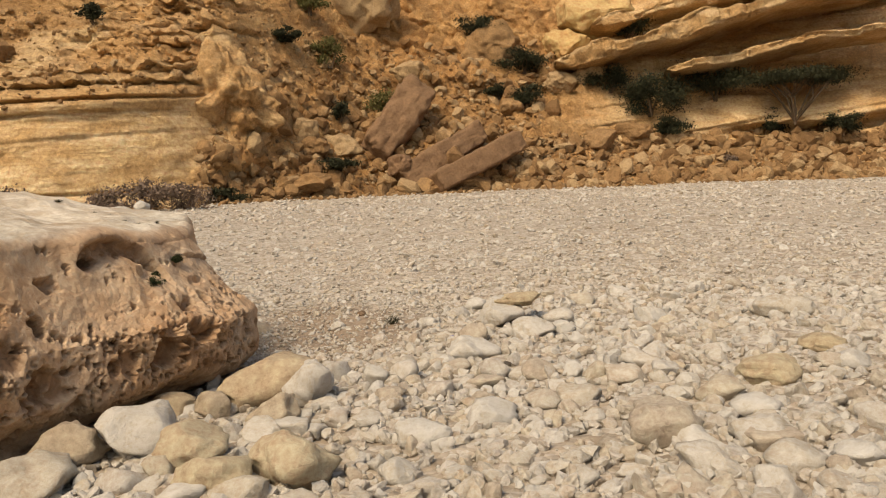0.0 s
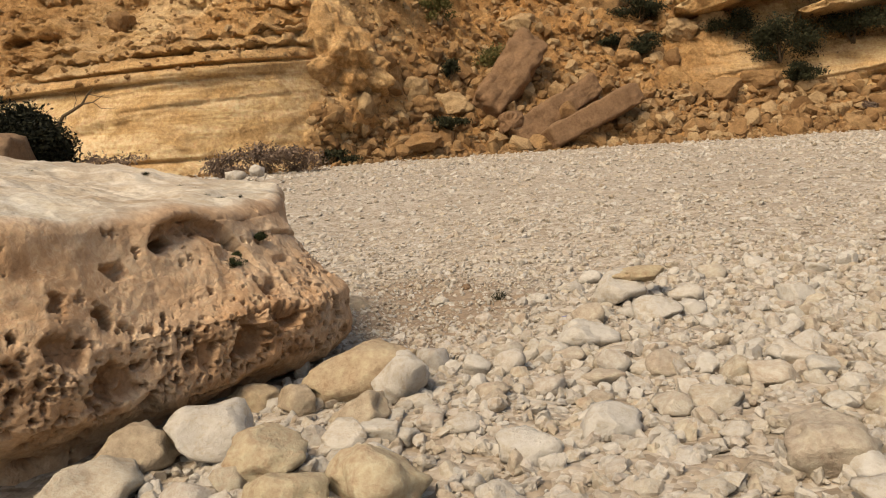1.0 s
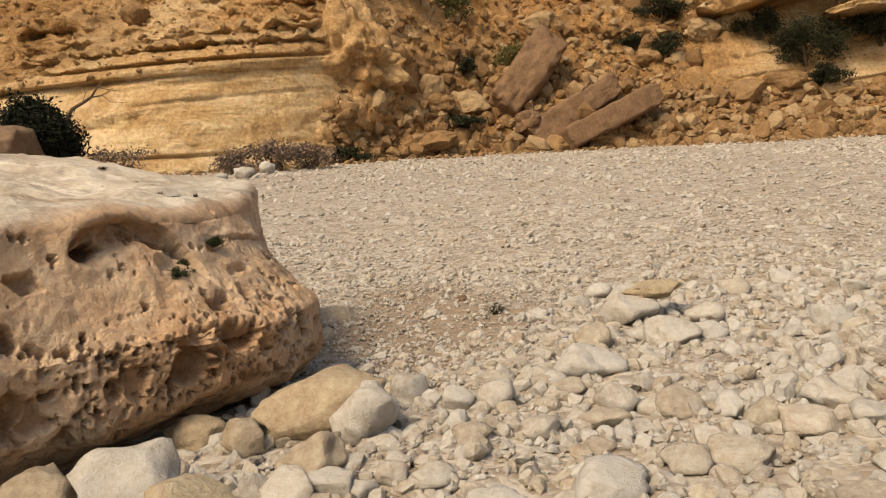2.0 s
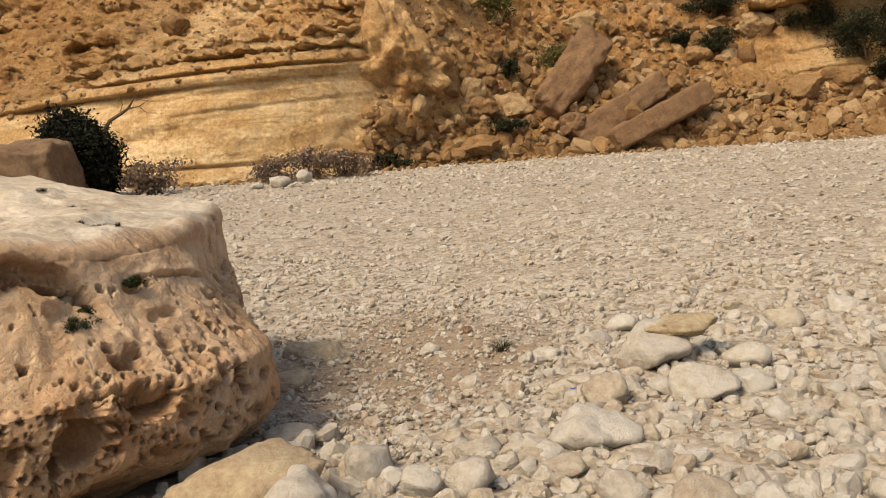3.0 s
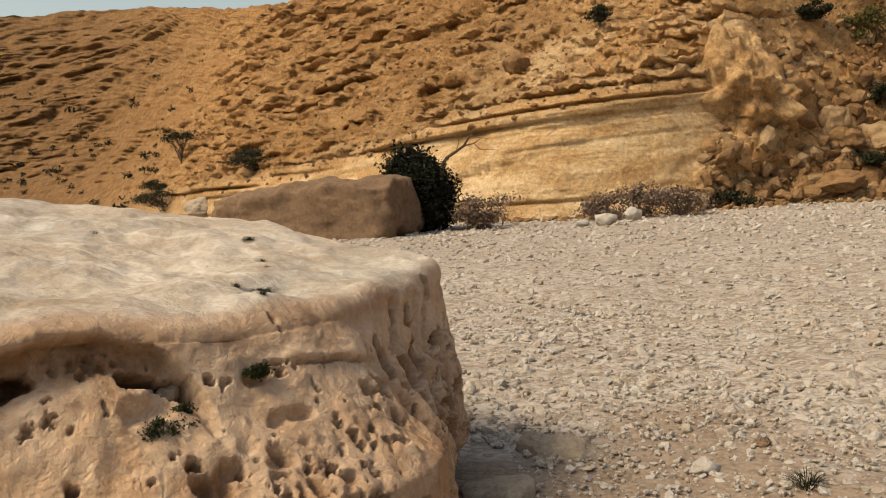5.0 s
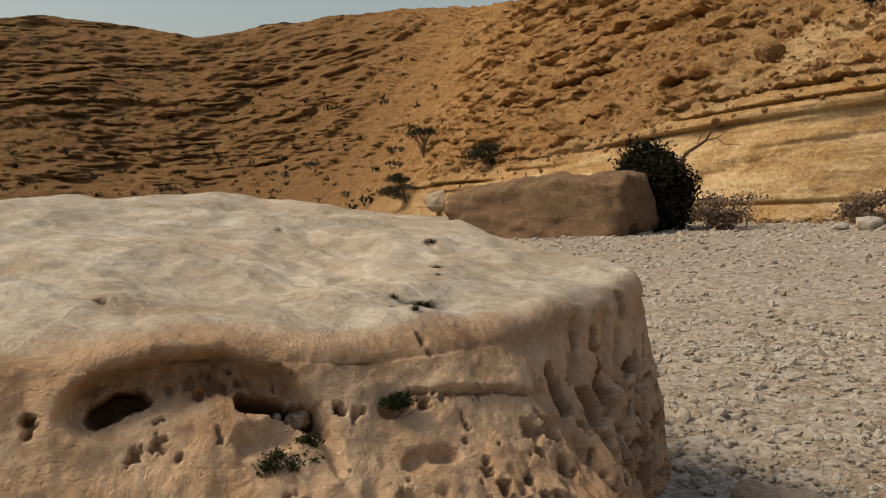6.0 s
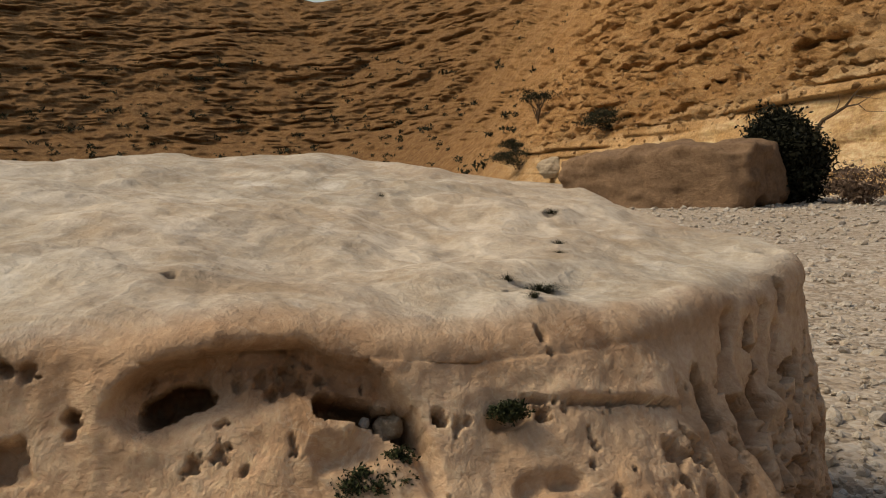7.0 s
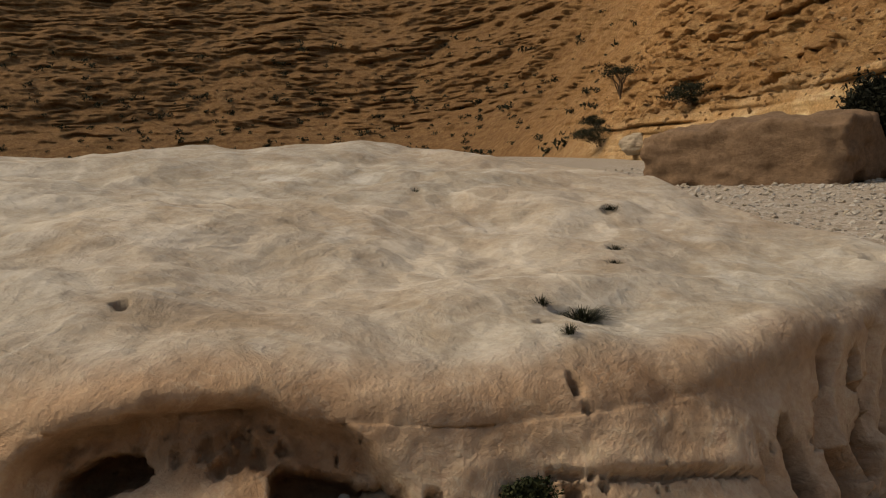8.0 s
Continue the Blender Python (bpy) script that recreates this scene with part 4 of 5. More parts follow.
stone(1.81, 1.88, 0.26, 0.25, 0.15, -37, "cream limestone stone worn smooth by water", RIVER, 23)
stone(1.46, 2.01, 0.26, 0.25, 0.18, -24, "near-white limestone stone with chalky faces", CHALK, 24)
stone(2.36, 2.99, 0.39, 0.37, 0.20, -21, "ochre yellow sandstone stone, rounded and dusty", OCHRE, 25, cuts=1)
stone(1.53, 3.50, 0.21, 0.20, 0.15, -33, "pale grey limestone stone with rough faces", RIVER, 26)
stone(1.90, 3.38, 0.22, 0.21, 0.12, -30, "near-white limestone stone with chalky faces", CHALK, 27)
stone(2.60, 5.16, 0.30, 0.28, 0.21, -23, "pale grey limestone stone with rough faces", RIVER, 28)
stone(3.59, 4.87, 0.55, 0.31, 0.25, -24, "large pinkish grey stone with smooth faces", RIVER, 29, cuts=1)
stone(2.07, 1.82, 0.22, 0.21, 0.16, -51, "near-white limestone stone with chalky faces", CHALK, 30)
stone(0.17, 2.52, 0.20, 0.17, 0.09, -14, "near-white limestone stone with chalky faces", CHALK, 31)
stone(0.93, 2.08, 0.16, 0.15, 0.10, -20, "near-white limestone stone with chalky faces", CHALK, 32)
stone(1.99, 2.89, 0.28, 0.26, 0.18, -22, "cream limestone stone worn smooth by water", RIVER, 33)
stone(1.23, 2.77, 0.16, 0.15, 0.10, -7, "near-white limestone stone with chalky faces", CHALK, 34)
stone(1.07, 3.16, 0.21, 0.20, 0.13, -26, "cream limestone stone worn smooth by water", RIVER, 35)
stone(1.92, 1.72, 0.14, 0.13, 0.11, -38, "cream limestone stone worn smooth by water", RIVER, 36)
stone(-0.06, 3.26, 0.17, 0.16, 0.13, 2, "cream limestone stone worn smooth by water", RIVER, 37)
stone(0.09, 3.23, 0.20, 0.19, 0.11, 7, "near-white limestone stone with chalky faces", CHALK, 38)
stone(1.29, 3.16, 0.28, 0.26, 0.13, -31, "cream limestone stone worn smooth by water", RIVER, 39)
stone(2.04, 2.59, 0.28, 0.27, 0.13, -35, "pale grey limestone stone with rough faces", RIVER, 40)
stone(0.58, 3.68, 0.21, 0.20, 0.13, -7, "cream limestone stone worn smooth by water", RIVER, 41)
stone(0.26, 3.64, 0.21, 0.20, 0.11, 4, "cream limestone stone worn smooth by water", RIVER, 42)
stone(1.79, 3.65, 0.18, 0.18, 0.13, -36, "near-white limestone stone with chalky faces", CHALK, 43)
stone(2.91, 3.09, 0.26, 0.25, 0.14, -43, "cream limestone stone worn smooth by water", RIVER, 44)
stone(3.09, 3.62, 0.33, 0.31, 0.15, -34, "ochre yellow sandstone stone, rounded and dusty", OCHRE, 45, cuts=1)
stone(1.41, 5.66, 0.47, 0.45, 0.33, -26, "big white angular stone sunk in gravel", CHALK, 0)
stone(1.09, 5.03, 0.30, 0.29, 0.20, -16, "pale grey limestone stone with rough faces", RIVER, 1)
stone(1.54, 5.00, 0.36, 0.34, 0.19, -16, "near-white limestone stone with chalky faces", CHALK, 2)
stone(1.38, 6.52, 0.22, 0.21, 0.16, -3, "pale grey limestone stone with rough faces", RIVER, 3)
stone(0.07, 6.68, 0.18, 0.17, 0.10, 19, "near-white limestone stone with chalky faces", CHALK, 4)
stone(0.85, 6.01, 0.20, 0.19, 0.10, -13, "near-white limestone stone with chalky faces", CHALK, 5)
stone(-0.76, 6.79, 0.50, 0.30, 0.23, 11, "flat pale stone half buried in sand", SANDY, 6, sink=0.55)
stone(-0.82, 6.10, 0.41, 0.39, 0.20, 21, "flat pale stone half buried in sand", SANDY, 7, sink=0.55)
stone(1.37, 5.10, 0.16, 0.15, 0.12, -1, "near-white limestone stone with chalky faces", CHALK, 8)
stone(1.92, 5.52, 0.28, 0.26, 0.17, -30, "near-white limestone stone with chalky faces", CHALK, 9)
stone(1.79, 5.05, 0.22, 0.21, 0.13, -23, "near-white limestone stone with chalky faces", CHALK, 10)

# ---- fallen rocks on the slope ----
def on_hill(b, h):
    """The place on the rough slope that lies where the plain slope has bearing b and height h."""
    def seen_from_mid(p):
        x, y = p[0] - MID[0], p[1] - MID[1]
        return math.degrees(math.atan2(x, y)), math.degrees(math.atan2(p[2] - EYE, math.hypot(x, y)))
    goal = seen_from_mid(hill_base(np.array([float(b)]), np.array([float(h)]))[0][0])
    B, H = np.meshgrid(np.linspace(b - 3, b + 3, 49), np.linspace(max(0.0, h - 2.5), h + 2.5, 51))
    p = hill_skin(B.ravel(), H.ravel())[0]
    x, y = p[:, 0] - MID[0], p[:, 1] - MID[1]
    off = (np.degrees(np.arctan2(x, y)) - goal[0]) ** 2 + (np.degrees(np.arctan2(p[:, 2] - EYE, np.hypot(x, y))) - goal[1]) ** 2
    close = off < off.min() + 0.02
    return p[close][np.argmin(np.hypot(x, y)[close])]


def slab(name, place, along, size, label, roll=0.0, seed=1, mat=None, rough=0.06, parent=None):
    """A broken rock slab: a box with worn edges and rough faces. along: its long direction; size: length, width, thickness."""
    n = 26
    bm = bmesh.new()
    bmesh.ops.create_cube(bm, size=2.0)
    bmesh.ops.subdivide_edges(bm, edges=bm.edges[:], cuts=n, use_grid_fill=True)
    v = np.array([x.co[:] for x in bm.verts])
    f = np.array([[x.index for x in g.verts] for g in bm.faces])
    bm.free()
    k = (np.abs(v) ** 9).sum(1) ** (1 / 9.0)
    v = v / k[:, None] * 0.999
    half = np.array(size) / 2
    p = v * half
    taper = 1 + 0.10 * vnoise(np.stack([p[:, 0] * 0.4, 0 * p[:, 0], 0 * p[:, 0] + seed], 1))
    p[:, 1] *= taper
    d = fbm(p * 0.55 + seed * 5.1, 2) * rough * 1.5 + fbm(p * 2.2 + seed, 4) * rough * 0.9
    p += v * d[:, None] * min(size)
    ob = mesh_object(name, p, f, mat or SLAB, parent)
    x = Vector(along).normalized()
    y = Vector((0, 0, 1)).cross(x).normalized()
    m = Matrix((x, y, x.cross(y))).transposed().to_4x4()
    ob.matrix_world = Matrix.Translation(place) @ m @ pose(0, 0, 0, roll)
    return tagged(ob, label, "rock")


def ledge(place, along, size, label, seed):
    """A ragged bed of rock that juts from the slope: uneven in thickness, broken along its front."""
    n, m = 230, 44
    t, a = np.linspace(-1, 1, n), np.linspace(0, 2 * math.pi, m, endpoint=False)
    T, A = np.meshgrid(t, a, indexing="ij")
    c, s_ = np.cos(A), np.sin(A)
    v = np.stack([T * size[0] / 2, np.sign(c) * np.abs(c) ** 0.4 * size[1] / 2, np.sign(s_) * np.abs(s_) ** 0.4 * size[2] / 2], -1).reshape(-1, 3)
    u = v[:, 0]
    line = lambda k, q: vnoise(np.stack([u * k, 0 * u, 0 * u + q + seed], 1))
    shrink = np.clip((1 - np.abs(T.ravel())) * 7, 0.05, 1) ** 0.5
    v[:, 2] *= shrink * (0.78 + 0.35 * line(0.35, 1))
    front = v[:, 1] < 0
    v[:, 1] += np.where(front, 0.9 * line(0.3, 5) + 0.55 * line(0.9, 9) + 0.35 * np.round(2 * line(0.6, 13)), 0)
    d1, d2, own = cells(v * np.array([0.8, 0.8, 1.6]) + seed)
    layers = step(0.3, 0.5, np.abs((v[:, 2] * 2.6 + 0.3 * line(0.4, 3)) % 1 - 0.5) * 2)
    v[:, 1] += front * (0.22 * layers - 0.35 * np.clip((d2 - d1) * 2, 0, 0.7) * own + 0.12 * fbm(v * 1.6, 3))
    v[:, 2] += 0.10 * fbm(v * 0.9 + 7, 4) + 0.25 * line(0.18, 21)
    ob = mesh_object("rock_ledge", v, grid_faces(n, m)[:, ::-1], HILL, pale=np.full(len(v), 0.8), brown_and_shade=np.full(len(v), 0.15))
    x = Vector(along).normalized()
    y = Vector((0, 0, 1)).cross(x).normalized()
    ob.matrix_world = Matrix.Translation(place) @ Matrix((x, y, x.cross(y))).transposed().to_4x4() @ pose(0, 0, 0, -4)
    return tagged(ob, label, "rock ledge", "ledges of the dipping beds")


def crag(place, size, label, seed, mat=None, cuts=9, turn=0.0, tilt=0.0, rough=0.09, knobs=0.12):
    """A great loose rock on the slope."""
    k = 6 if knobs > 0.3 else 5
    v = stone_shape(k, seed, cuts=cuts, blunt=0.58, rough=rough) * (np.array(size) / 2)
    d1, d2, own = cells(v * 1.5 + seed)
    e1, e2, mine = cells(v * 3.6 + seed)
    v += (v / np.linalg.norm(v, axis=1)[:, None]) * (knobs * (np.clip((d2 - d1) * 2, 0, 0.8) * own + 0.5 * np.clip((e2 - e1) * 2, 0, 0.8) * mine))[:, None]
    v += (v / np.linalg.norm(v, axis=1)[:, None]) * (fbm(v * 1.4 + seed, 4) * 0.05 * min(size))[:, None]
    ob = mesh_object("rock", v, BALLS[k][1], mat or SCREE, pale=np.full(len(v), 0.4))
    ob.matrix_world = pose(*place, tilt, 0, turn)
    return tagged(ob, label, "rock", "fallen rocks on the slope")


slab("rock_slab", (5.2, 45.7, 3.45), (3.1, 2.6, 3.6), (5.4, 2.9, 1.9), "brown rock slab tipped on end among rubble", roll=-38, seed=3)
slab("rock_slab", (7.45, 44.0, 1.55), (5.2, 3.0, 2.7), (6.3, 1.6, 1.35), "long brown rock slab lying aslant on rubble", roll=-25, seed=5)
slab("rock_slab", (9.3, 42.8, 1.25), (5.2, 2.2, 2.15), (5.9, 1.25, 1.15), "straight-edged brown rock slab fallen at the slope's foot", roll=-20, seed=8, rough=0.045)
for b, h, sx, sy, sz, seed, text, mat in (
        (16.2, 10.4, 5.6, 4.0, 4.2, 3, "great smooth ochre rock on the upper slope", AMBER), (14.2, 8.6, 3.4, 3.0, 2.4, 4, "squared ochre rock beside a larger one", AMBER),
        (-4.0, 11.2, 4.8, 3.6, 4.2, 5, "great knobbly rock of cemented rubble", SCREE), (8.2, 8.6, 4.2, 3.2, 3.2, 6, "domed orange rock on the slope", SCREE),
        (-0.2, 2.5, 2.3, 1.8, 1.4, 7, "tan rock lodged in the rubble", SCREE), (-0.6, 0.6, 2.6, 1.7, 1.0, 8, "low tan rock at the foot of the slope", SCREE),
        (5.1, 1.4, 1.6, 1.3, 1.3, 9, "small brown rock resting against a slab", SLAB), (-3.8, 3.2, 1.5, 1.2, 1.7, 10, "upright brown rock below the mound", SCREE),
        (21.8, 3.0, 2.4, 1.6, 1.3, 11, "blocky orange rock on the scree bank", SCREE), (19.4, 2.5, 2.0, 1.5, 1.3, 12, "tan rock on the scree bank", SCREE),
        (-2.4, 2.6, 1.5, 1.2, 1.0, 13, "tan rock lodged in the rubble", SCREE), (14.7, 6.2, 2.2, 1.8, 1.6, 14, "orange rock under a leaning ledge", SCREE),
        (17.2, 6.6, 2.8, 2.0, 1.7, 15, "broad orange rock under a ledge", SCREE), (2.2, 6.8, 2.4, 1.8, 1.6, 16, "orange rock high in the rubble", SCREE),
        (25.6, 2.3, 1.6, 1.2, 0.9, 17, "tan rock on the scree bank", SCREE), (11.5, 4.6, 1.7, 1.3, 1.2, 18, "orange rock in the rubble", SCREE),
        (-42.0, 1.0, 3.0, 2.2, 1.7, 19, "cream broken rock at the slope's foot", SANDY), (-24.5, 7.3, 1.6, 1.2, 1.3, 20, "tan rock jutting from the open slope", SCREE)):
    crag(on_hill(b, h) + np.array((0, -0.1, 0.15 * sz)), (sx, sy, sz), text, 700 + seed, mat, turn=seed * 47 % 60 - 30)

crag((-3.45, 41.6, 4.3), (5.0, 5.5, 6.6), "tall mound of cemented orange rubble beside the wall", 733, HILL, cuts=6, rough=0.12, knobs=0.31)

# ledges of the dipping beds
ledge((26.6, 48.9, 9.25), (20.01, -5.24, 4.75), (21.8, 6.0, 1.3), "long cream rock ledge jutting over a dark gap", 21)
ledge((29.6, 47.0, 7.3), (13.17, -4.44, 2.22), (14.6, 5.0, 0.95), "long tan rock ledge jutting over a sandy slope", 22)
ledge((28.4, 50.9, 11.5), (18.45, -4.77, 4.61), (19.6, 6.0, 1.3), "long cream rock ledge jutting over a dark gap", 23)

# the big brown boulder by the dark bush
big = slab("big_rock", (-16.5, 27.4, 0.62), (1.0, 0.12, 0.045), (7.0, 3.2, 2.3), "big dusty brown block of rock beside a dark bush", roll=0, seed=12, mat=DARKROCK, rough=0.055)


def scatter_scree():
    rng = np.random.RandomState(31)
    n = 5200
    b = rng.uniform(-9, 44, n)
    h = np.where(b > 15, 2.9, 9.0) * rng.rand(n) ** 1.6
    b = np.concatenate([b, rng.uniform(-48, -8, 2600)])
    h = np.concatenate([h, wall_top(b[n:]) + 9 * rng.rand(2600)])
    p = hill_skin(b, h)[0]
    s = 0.06 + 0.34 * rng.rand(len(b)) ** 4
    s[n:] *= 0.55
    heap("scree", p + np.stack([0 * s, -0.1 * s, 0.25 * s], 1), s, 2 - 1, SCREE, 9, "orange broken stones strewn over the slope", "scree", flat=0.8)
    k = 700
    b = rng.uniform(-9, 42, k)
    h = np.where(b > 15, 2.6, 6.0) * rng.rand(k) ** 1.4
    s = 0.22 + 0.40 * rng.rand(k) ** 2.5
    heap("rubble", hill_skin(b, h)[0] + np.stack([0 * s, -0.1 * s, 0.3 * s], 1), s, 2, SCREE, 13, "tan rubble blocks heaped at the foot of the slope", "rubble", flat=0.85)
    b = rng.uniform(-24, 38, 900)
    r = foot(b) - 2.2 * rng.rand(900) ** 2
    x, y = MID[0] + r * np.sin(np.radians(b)), MID[1] + r * np.cos(np.radians(b))
    s = 0.05 + 0.16 * rng.rand(900) ** 3
    heap("rubble", np.stack([x, y, ground_height(x, y) + s * 0.2], 1), s, 1, SCREE, 15, "brown stones along the edge of the stream bed", "rubble")


scatter_scree()


# ---- plants ----
def tube(points, radii, sides=6):
    """A tapered limb through points."""
    P = [Vector(p) for p in points]
    v, f = [], []
    for k, (p, r) in enumerate(zip(P, radii)):
        d = (P[min(k + 1, len(P) - 1)] - P[max(k - 1, 0)]).normalized()
        a = d.cross(Vector((0.3, 0.9, 0.2))).normalized()
        c = d.cross(a)
        for j in range(sides):
            t = 2 * math.pi * j / sides
            v.append(tuple(p + r * (math.cos(t) * a + math.sin(t) * c)))
    for k in range(len(P) - 1):
        for j in range(sides):
            f.append((k * sides + j, k * sides + (j + 1) % sides, (k + 1) * sides + (j + 1) % sides, (k + 1) * sides + j))
    return v, f


def limbs(name, lines, mat, parent):
    v, f = [], []
    for pts, rad in lines:
        a, b = tube(pts, rad)
        f += [tuple(i + len(v) for i in q) for q in b]
        v += a
    return mesh_object(name, v, np.array(f), mat, parent)


def leaves(centres, spread, count, size, rng):
    """Small pointed leaves thrown round clump centres."""
    c = centres[rng.randint(0, len(centres), count)] + rng.normal(size=(count, 3)) * spread
    u = rng.normal(size=(count, 3))
    u /= np.linalg.norm(u, axis=1)[:, None]
    w = np.cross(u, rng.normal(size=(count, 3)))
    w /= np.linalg.norm(w, axis=1)[:, None]
    s = size * (0.6 + 0.8 * rng.rand(count))[:, None]
    v = np.stack([c - u * s, c + w * s * 0.45, c + u * s, c - w * s * 0.45], 1).reshape(-1, 3)
    return v, np.arange(count * 4).reshape(-1, 4)


def plant(name, place, wide, high, label, seed, mat=None, count=700, leaf=0.07, clumps=14, flat_top=False, stems=6, category="bush", deep=None, stem_mat=None, lean=0.0):
    """A bush: thin stems and a ragged crown of small leaves."""
    rng = np.random.RandomState(seed)
    root = new(name)
    root.location = place
    tagged(root, label, category)
    deep = deep or wide * 0.8
    q = rng.normal(size=(clumps, 3))
    q /= np.linalg.norm(q, axis=1)[:, None]
    q *= (0.35 + 0.6 * rng.rand(clumps))[:, None]
    q = q * np.array([wide / 2, deep / 2, high / 2]) + np.array([0, 0, high * 0.52])
    q[:, 2] = np.clip(q[:, 2], high * 0.12, None)
    if flat_top:
        q[:, 2] = high * (0.68 + 0.22 * rng.rand(clumps))
    q[:, 0] += lean * (q[:, 2] - high * 0.5)
    lines = []
    for k in range(stems):
        e = q[rng.randint(clumps)]
        m = e * np.array([0.35, 0.35, 0.5]) + rng.normal(size=3) * wide * 0.03
        r = 0.018 * high + 0.008
        lines.append(([(rng.normal() * 0.03 * wide, rng.normal() * 0.03 * wide, -0.1), tuple(m), tuple(e)], [r, r * 0.7, r * 0.25]))
    limbs("stem", lines, stem_mat or BARK, root)
    v, f = leaves(q, np.array([wide, deep, high * (0.35 if flat_top else 0.8)]) * 0.105, count, leaf, rng)
    v[:, 2] = np.clip(v[:, 2], 0.0, None)
    mesh_object("crown", v, f, mat or GREEN, root, smooth=False)
    return root


SLOPE_BUSH = "dark green thorny bush growing on the rocky slope"
for b, h, w, t, mat, n, text in (
        (-7.6, 8.5, 1.6, 0.8, GREEN, 600, SLOPE_BUSH), (-4.6, 7.4, 2.2, 1.6, OLIVE, 500, "pale olive dry bush on the rocky mound"), (-7.3, 10.6, 1.9, 1.3, OLIVE, 500, "pale olive dry bush on the slope"),
        (11.3, 7.3, 3.7, 1.7, GREEN, 1100, "broad dark green bush below an ochre rock"), (12.3, 5.1, 2.4, 1.2, GREEN, 700, SLOPE_BUSH), (10.2, 5.6, 1.8, 1.0, GREEN, 500, SLOPE_BUSH),
        (22.5, 4.3, 4.4, 2.9, GREEN, 2200, "large dense dark green bush on the scree bank"), (24.3, 2.9, 2.2, 1.2, GREEN, 700, SLOPE_BUSH),
        (26.9, 5.2, 5.0, 2.6, GREEN, 1700, "wide dark bush under a rock ledge"), (18.8, 5.9, 2.6, 1.7, GREEN, 800, SLOPE_BUSH), (0.5, 1.5, 1.9, 0.9, GREEN, 600, "low dark green bush between fallen rocks"),
        (2.0, 4.5, 2.8, 1.6, OLIVE, 500, "thin grey-green bush above a fallen slab"), (5.9, 10.2, 2.8, 1.3, GREEN, 800, SLOPE_BUSH), (35.7, 2.8, 2.6, 1.4, GREEN, 800, "round dark bush on the gravel bank"),
        (31.3, 2.8, 2.3, 1.7, GREEN, 800, "dark bush beside a spreading thorn tree"), (-1.7, 4.3, 1.1, 1.0, GREEN, 350, SLOPE_BUSH), (19.3, 9.2, 2.4, 2.2, GREEN, 800, "dark bush beside a great ochre rock"),
        (-39.5, 3.9, 3.6, 1.5, GREEN, 900, "flat-topped dark bush on the orange slope"), (-45.6, 3.2, 3.0, 1.2, GREEN, 600, SLOPE_BUSH), (-44.5, 1.5, 5.2, 1.8, GREEN, 1000, "wide low dark bush at the slope's foot"),
        (-20.4, 8.9, 1.2, 0.9, GREEN, 350, SLOPE_BUSH), (-6.5, 0.2, 1.8, 0.8, GREEN, 500, "dark low bush at the edge of the gravel"), (29.0, 1.2, 0.8, 0.5, DRY, 200, "small dry bush on the gravel bank")):
    plant("bush", on_hill(b, h) + np.array((0, -0.35, -0.1)), w, t, text, int(abs(b * 31 + h * 17)) + 5, mat, int(n * 3.6), 0.075)


def thorn_tree(place, high, wide, label, seed, count=2600, leaf=0.06):
    """A flat-topped thorn tree with a fan of bare limbs."""
    rng = np.random.RandomState(seed)
    root = new("thorn_tree")
    root.location = place
    tagged(root, label, "tree")
    tips, lines = [], []
    trunk = [((0, 0, -0.2), (0.05, 0, 0.25 * high))]
    for k in range(9):
        a = -1.15 + 2.3 * k / 8 + rng.normal() * 0.08
        reach = wide * 0.42
        mid = (math.sin(a) * reach * 0.45, rng.normal() * 0.15 * wide, 0.42 * high)
        tip = (math.sin(a) * reach, rng.normal() * 0.22 * wide, high * (0.82 - 0.10 * abs(a)))
        lines.append(([(0, 0, 0.02), mid, tip], [0.06 * high / 2.5, 0.042 * high / 2.5, 0.014]))
        tips.append(tip)
        for j in range(3):
            t2 = (tip[0] + rng.normal() * 0.12 * wide, tip[1] + rng.normal() * 0.12 * wide, tip[2] + rng.rand() * 0.12 * high)
            lines.append(([mid, t2], [0.02, 0.006]))
            tips.append(t2)
    limbs("trunk", [([trunk[0][0], (0.02, 0, 0.05 * high), trunk[0][1]], [0.09, 0.075, 0.05])], BARK, root)
    limbs("branch", lines, BARK, root)
    v, f = leaves(np.array(tips), np.array([0.09 * wide, 0.09 * wide, 0.05 * high]), count, leaf, rng)
    mesh_object("crown", v, f, GREEN, root, smooth=False)
    return root


thorn_tree(on_hill(32.7, 3.5), 3.4, 5.6, "flat-topped thorn tree with bare fanned limbs", 3, 9000, 0.075)
thorn_tree(on_hill(-45.0, 5.9), 3.2, 2.9, "small lone thorn tree on the orange slope", 4, 900, 0.11)

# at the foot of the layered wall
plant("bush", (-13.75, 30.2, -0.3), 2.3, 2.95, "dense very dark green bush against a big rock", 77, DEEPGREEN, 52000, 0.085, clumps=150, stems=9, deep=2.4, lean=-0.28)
dead = new("dead_branch")
dead.location = (-12.95, 30.5, -0.3)
tagged(dead, "bare grey dead branch leaning out of a bush", "branch")
limbs("limb", [([(-0.3, 0, 0), (0.0, 0, 2.3), (0.25, 0.1, 2.75), (0.6, 0.2, 2.95), (0.9, 0.3, 3.15), (1.15, 0.3, 3.5), (1.35, 0.4, 3.75)], [.09, .08, .07, .06, .05, .03, .012])], BARK, dead)
